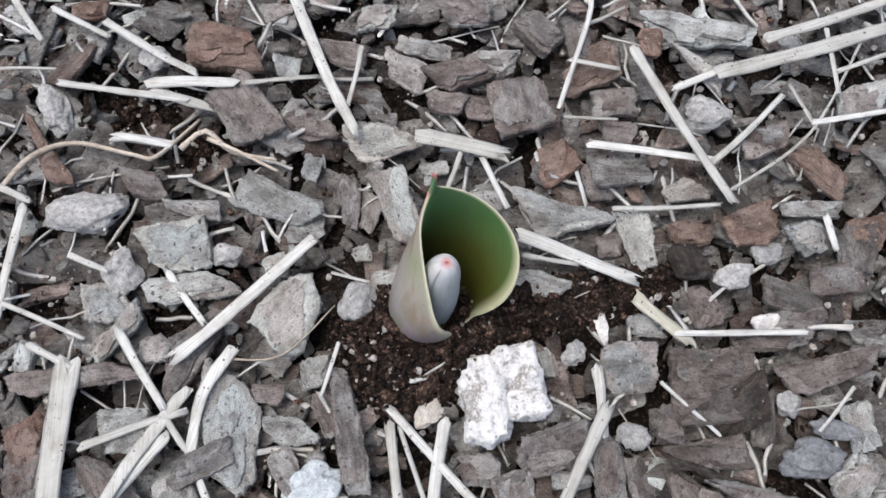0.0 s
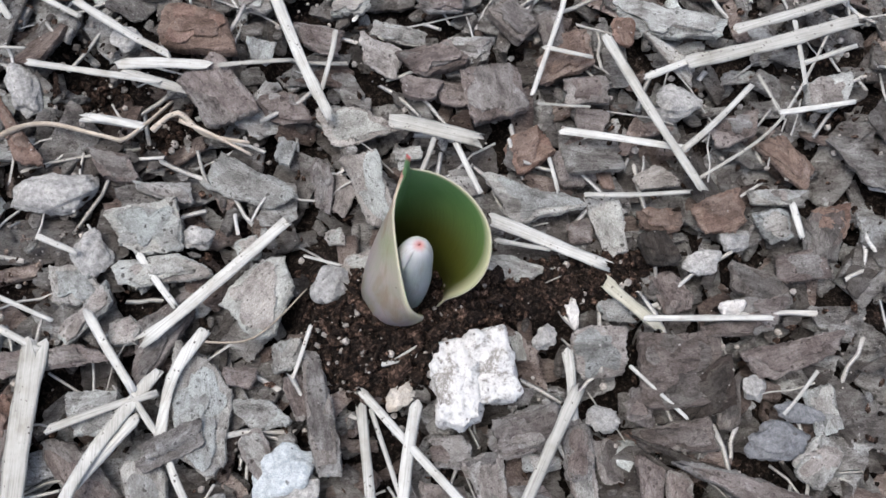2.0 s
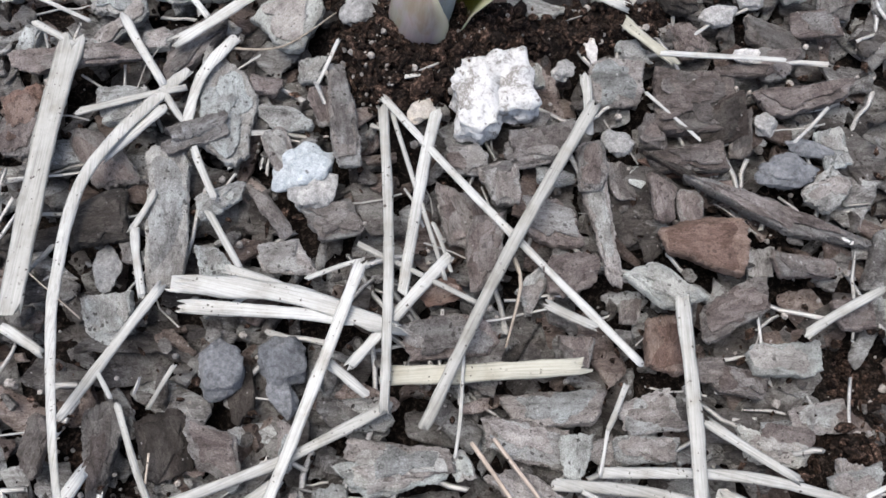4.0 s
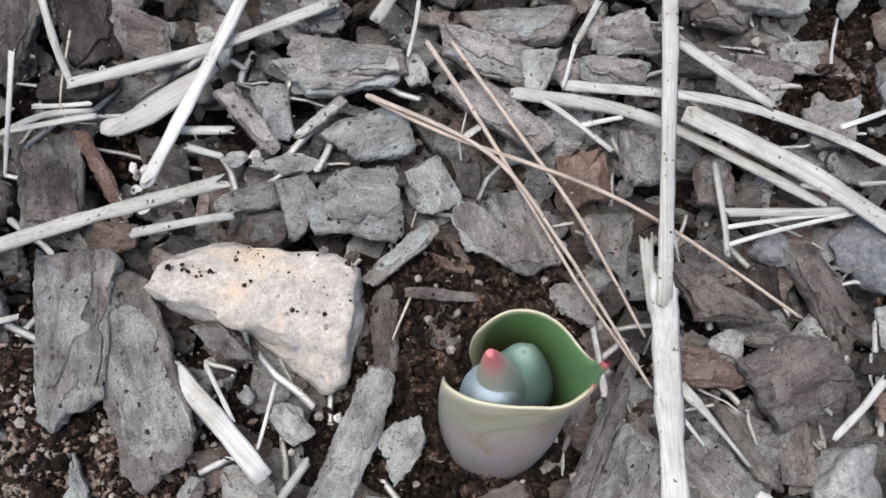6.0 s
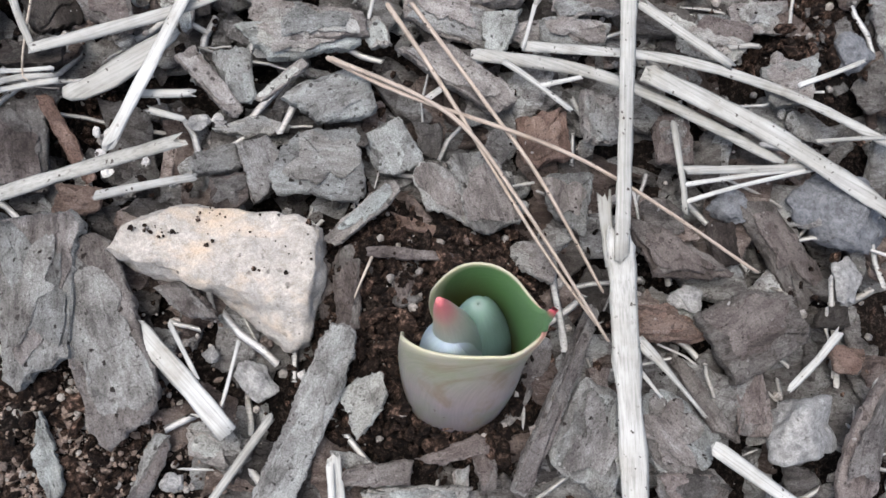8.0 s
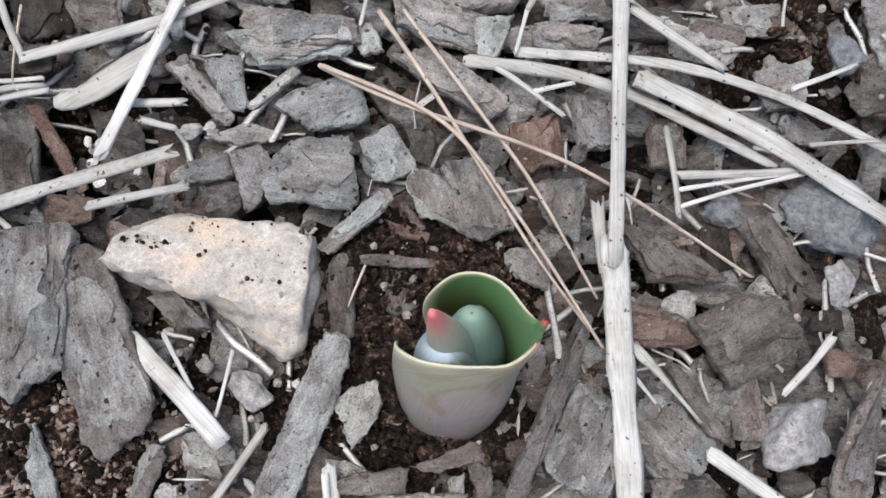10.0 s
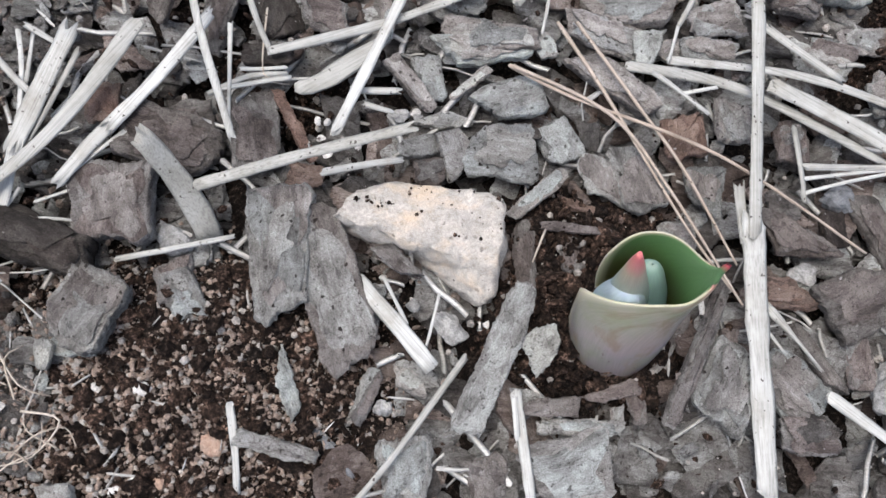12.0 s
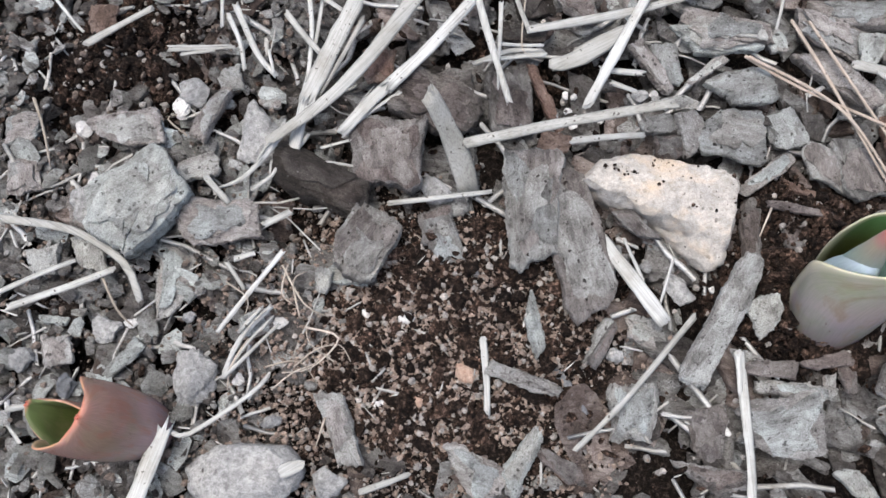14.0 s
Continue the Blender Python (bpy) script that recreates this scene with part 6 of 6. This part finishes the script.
chip("n", -0.0308, -0.0847, 0.0166, 0.0136, 0.0078, -73, -0.0005, -0.0010)
chip("g", -0.0061, -0.0768, 0.0244, 0.0175, 0.0203, 20, -0.0055, 0.0014)
chip("n", -0.0244, -0.0983, 0.0178, 0.0112, 0.0036, 12, -0.0141, -0.0015)
chip("p", 0.0184, -0.0910, 0.0107, 0.0072, 0.0059, -41, 0.0033, 0.0046)
chip("p", -0.1687, -0.1292, 0.0149, 0.0033, 0.0025, 45, -0.0044, -0.0006)
chip("k", -0.0958, -0.0797, 0.0240, 0.0046, 0.0050, -10, z=0.0025, thick=0.0030)
straw(-0.1118, -0.0699, -0.1060, -0.0927, 0.0026, z=0.0030)
straw(-0.0428, -0.0472, -0.0750, -0.0984, 0.0022, z=0.0040)
straw(-0.0255, -0.0573, -0.0157, -0.1037, 0.0037, z=0.0030)
straw(-0.1815, 0.0410, -0.1894, 0.0038, 0.0069, via=((-0.1854, 0.0236),), z=0.0080, taper=0.12)
straw(-0.1775, 0.0361, -0.1857, 0.0050, 0.0024, via=((-0.1821, 0.0180),), z=0.0070, taper=0.55)
straw(-0.1909, 0.0081, -0.1905, -0.0220, 0.0044, via=((-0.1908, -0.0073),), z=0.0050, taper=0.05)
straw(-0.1994, 0.0419, -0.1925, 0.0110, 0.0019, via=((-0.1953, 0.0287),), z=0.0030)
straw(-0.1946, 0.0417, -0.1931, 0.0245, 0.0015, z=0.0030)
straw(-0.1611, 0.0449, -0.1963, -0.0148, 0.0060, via=((-0.1719, 0.0199), (-0.1829, 0.0010),), z=0.0100, taper=0.35)
straw(-0.1949, -0.0098, -0.2129, -0.0354, 0.0028, via=((-0.1994, -0.0215), (-0.2055, -0.0308),), z=0.0080, z1=0.0030, taper=0.60)
straw(-0.1889, -0.0049, -0.2013, -0.0246, 0.0016, via=((-0.1983, -0.0166),), z=0.0080, taper=0.60)
straw(-0.2009, -0.0341, -0.1635, -0.0188, 0.0016, via=((-0.1959, -0.0282), (-0.1930, -0.0234), (-0.1777, -0.0193),), z=0.0050, taper=0.40)
straw(-0.1871, -0.0105, -0.1910, -0.0200, 0.0014, z=0.0040)
straw(-0.1811, -0.0140, -0.1682, -0.0076, 0.0012, z=0.0040)
straw(-0.1976, -0.0225, -0.1967, -0.0276, 0.0010, z=0.0040)
straw(-0.1384, 0.0550, -0.1623, 0.0133, 0.0041, via=((-0.1514, 0.0303),), z=0.0070, taper=-0.25)
straw(-0.1609, 0.0163, -0.1741, -0.0059, 0.0051, via=((-0.1687, 0.0046),), z=0.0060, taper=0.10)
straw(-0.1589, 0.0116, -0.1727, -0.0053, 0.0016, via=((-0.1664, 0.0033),), z=0.0050, taper=0.50)
straw(-0.1455, 0.0041, -0.1270, -0.0173, 0.0068, via=((-0.1361, -0.0043),), z=0.0250, z1=0.0010, taper=-0.25)
straw(-0.1531, -0.0290, -0.1199, -0.0178, 0.0020, z=0.0040)
straw(-0.1290, 0.0488, -0.1241, 0.0163, 0.0018, z=0.0150, taper=0.5)
straw(-0.1301, -0.0043, -0.0685, 0.0148, 0.0040, via=((-0.0978, 0.0066),), z=0.0120, z1=0.0320)
straw(-0.2825, -0.0622, -0.2288, -0.0794, 0.0031, via=((-0.2583, -0.0613), (-0.2380, -0.0683),))
straw(-0.2709, -0.0912, -0.2410, -0.0720, 0.0027)
straw(-0.2761, -0.0873, -0.2551, -0.0719, 0.0019)
straw(-0.1856, -0.0543, -0.1997, -0.0842, 0.0019)
straw(-0.1941, -0.0977, -0.1848, -0.0735, 0.0021, via=((-0.1920, -0.0858),), z=0.0050)
straw(-0.1936, -0.0980, -0.1832, -0.0765, 0.0011, via=((-0.1890, -0.0861),), z=0.0050)
straw(-0.1940, -0.0992, -0.1807, -0.0786, 0.0015, via=((-0.1866, -0.0876),), z=0.0050, taper=0.30)
straw(-0.1935, -0.0939, -0.1858, -0.0749, 0.0008, via=((-0.1899, -0.0816),), z=0.0060)
straw(-0.1924, -0.0831, -0.1875, -0.0742, 0.0015, z=0.0060)
straw(-0.2071, -0.1198, -0.1799, -0.0957, 0.0017, via=((-0.2006, -0.1192), (-0.1847, -0.1033),), z=0.0040)
straw(-0.2094, -0.1196, -0.2119, -0.1437, 0.0066)
straw(-0.2908, 0.0222, -0.2766, 0.0112, 0.0012)
straw(-0.2733, 0.0073, -0.2550, 0.0251, 0.0029)
straw(-0.2434, 0.0109, -0.2215, 0.0165, 0.0017)
straw(-0.2448, 0.0120, -0.2227, 0.0172, 0.0008)
straw(-0.2389, 0.0101, -0.2286, 0.0136, 0.0014)
straw(-0.2266, 0.0284, -0.2161, 0.0104, 0.0021, via=((-0.2199, 0.0194),), z=0.0040, taper=0.30)
straw(-0.2250, 0.0330, -0.2048, 0.0101, 0.0025, via=((-0.2127, 0.0164),), z=0.0040)
straw(-0.2307, 0.0351, -0.2277, 0.0240, 0.0015)
straw(-0.1961, 0.0437, -0.1853, 0.0389, 0.0021)
straw(-0.2055, 0.0334, -0.1895, 0.0206, 0.0025)
chip("g", -0.2054, 0.0028, 0.0080, 0.0057, 0.0060, -68, -0.0008, 0.0011)
straw(-0.2084, 0.0177, -0.2050, 0.0105, 0.0012)
straw(-0.2174, -0.0339, -0.2084, -0.0404, 0.0024)
straw(-0.1938, -0.0457, -0.1871, -0.0402, 0.0028)
straw(-0.1412, -0.1257, -0.1279, -0.1176, 0.0022)
straw(-0.2602, -0.1235, -0.2499, -0.1195, 0.0022)
fibre(-0.1846, -0.0582, -0.1652, -0.0722, 0.0008, via=((-0.1737, -0.0700),), z=0.0035)
fibre(-0.1718, -0.0775, -0.1756, -0.0938, 0.0008, via=((-0.1597, -0.0789), (-0.1668, -0.0901),), z=0.0035)
fibre(-0.1583, -0.1054, -0.1589, -0.1147, 0.0009, z=0.0035)
stone("s", -0.2643, -0.1069, 0.0094, 0.0082, 120)
chip("p", -0.2668, -0.0732, 0.0100, 0.0116, 0.0076, -72, -0.0008, -0.0012)
chip("g", -0.2569, -0.0532, 0.0137, 0.0104, 0.0122, 16, -0.0022, 0.0018)
chip("p", -0.2510, -0.0674, 0.0117, 0.0100, 0.0086, -59, 0.0078, 0.0052)
stone("s", -0.2390, -0.0913, 0.0115, 0.0099, -161)
chip("p", -0.2577, -0.0923, 0.0087, 0.0027, 0.0029, 5, -0.0016, 0.0003)
stone("w", -0.2580, -0.0421, 0.0078, 0.0068, 111)
stone("w", -0.2685, -0.0234, 0.0069, 0.0058, 112)
stone("w", -0.2406, -0.0262, 0.0058, 0.0046, -168)
stone("w", -0.1390, -0.0676, 0.0066, 0.0046, -164)
stone("o", -0.1296, -0.0941, 0.0040, 0.0038, -159)
chip("g", -0.2210, 0.0066, 0.0082, 0.0069, 0.0091, 20, -0.0015, -0.0012)
chip("r", -0.1687, 0.0223, 0.0123, 0.0125, 0.0082, -77, 0.0024, 0.0001)
chip("r", -0.2740, 0.0200, 0.0115, 0.0104, 0.0082, -73, 0.0009, 0.0007)
stone("s", -0.0925, -0.1150, 0.0073, 0.0060, -168)
stone("s", -0.0665, -0.0652, 0.0063, 0.0056, -155)
chip("p", -0.1696, -0.0603, 0.0084, 0.0060, 0.0040, -83, 0.0015, 0.0006)
chip("g", -0.1289, -0.0221, 0.0073, 0.0061, 0.0050, -75, -0.0017, 0.0003)
chip("g", -0.2904, -0.0276, 0.0110, 0.0107, 0.0104, 23, 0.0009, 0.0030)
chip("g", -0.2847, -0.0448, 0.0127, 0.0099, 0.0118, -67, -0.0003, 0.0001)
chip("g", -0.2265, -0.0873, 0.0090, 0.0063, 0.0059, -62, -0.0022, -0.0002)
chip("g", -0.2536, -0.1022, 0.0099, 0.0094, 0.0093, -61, 0.0009, 0.0009)
chip("g", -0.1893, -0.0791, 0.0101, 0.0080, 0.0080, 34, 0.0008, 0.0008)
stone("w", -0.1366, -0.0939, 0.0042, 0.0040, -159)
stone("w", -0.1532, -0.0682, 0.0039, 0.0036, -161)
fibre(-0.1724, -0.0912, -0.1543, -0.0855, 0.0006, via=((-0.1663, -0.0842), (-0.1593, -0.0808),), z=0.0035)
fibre(-0.1779, -0.1000, -0.1653, -0.0801, 0.0006, via=((-0.1719, -0.0930), (-0.1654, -0.0878),), z=0.0035)
fibre(-0.1746, -0.0742, -0.1765, -0.0586, 0.0008, via=((-0.1793, -0.0632),), z=0.0035)
fibre(-0.1816, -0.0931, -0.1637, -0.0951, 0.0006, via=((-0.1710, -0.0890),), z=0.0035)
fibre(-0.1598, -0.0867, -0.1718, -0.0775, 0.0006, via=((-0.1686, -0.0827),), z=0.0035)
fibre(-0.1827, -0.0578, -0.1774, -0.0708, 0.0008, via=((-0.1822, -0.0678),), z=0.0035)
fibre(-0.2020, -0.0679, -0.1934, -0.0781, 0.0006, via=((-0.1930, -0.0720),), z=0.0035)
fibre(-0.2440, -0.0747, -0.2299, -0.0886, 0.0010, via=((-0.2350, -0.0847),), z=0.0035)
fibre(-0.2295, -0.0193, -0.2358, -0.0119, 0.0008, via=((-0.2369, -0.0154),), z=0.0035)
fibre(-0.2867, -0.0171, -0.2743, -0.0396, 0.0012, via=((-0.2791, -0.0276),), z=0.0035)
fibre(-0.1896, -0.0851, -0.1926, -0.1030, 0.0008, via=((-0.1927, -0.0954),), z=0.0035)
stone("b", -0.0838, 0.1615, 0.0240, 0.0180, 10, high=0.012)
stone("s", 0.0679, -0.0064, 0.0105, 0.0075, -12)
stone("u", 0.0790, 0.0214, 0.0120, 0.0120, 30)
fibre(-0.1379, 0.2874, -0.1019, 0.2816, 0.0028, via=((-0.1288, 0.2934), (-0.1192, 0.2863)), z=0.0045)
straw(-0.1510, 0.3119, -0.1286, 0.3045, 0.0044, z=0.0040)
straw(-0.1642, 0.2930, -0.1446, 0.2898, 0.0040, z=0.0030)
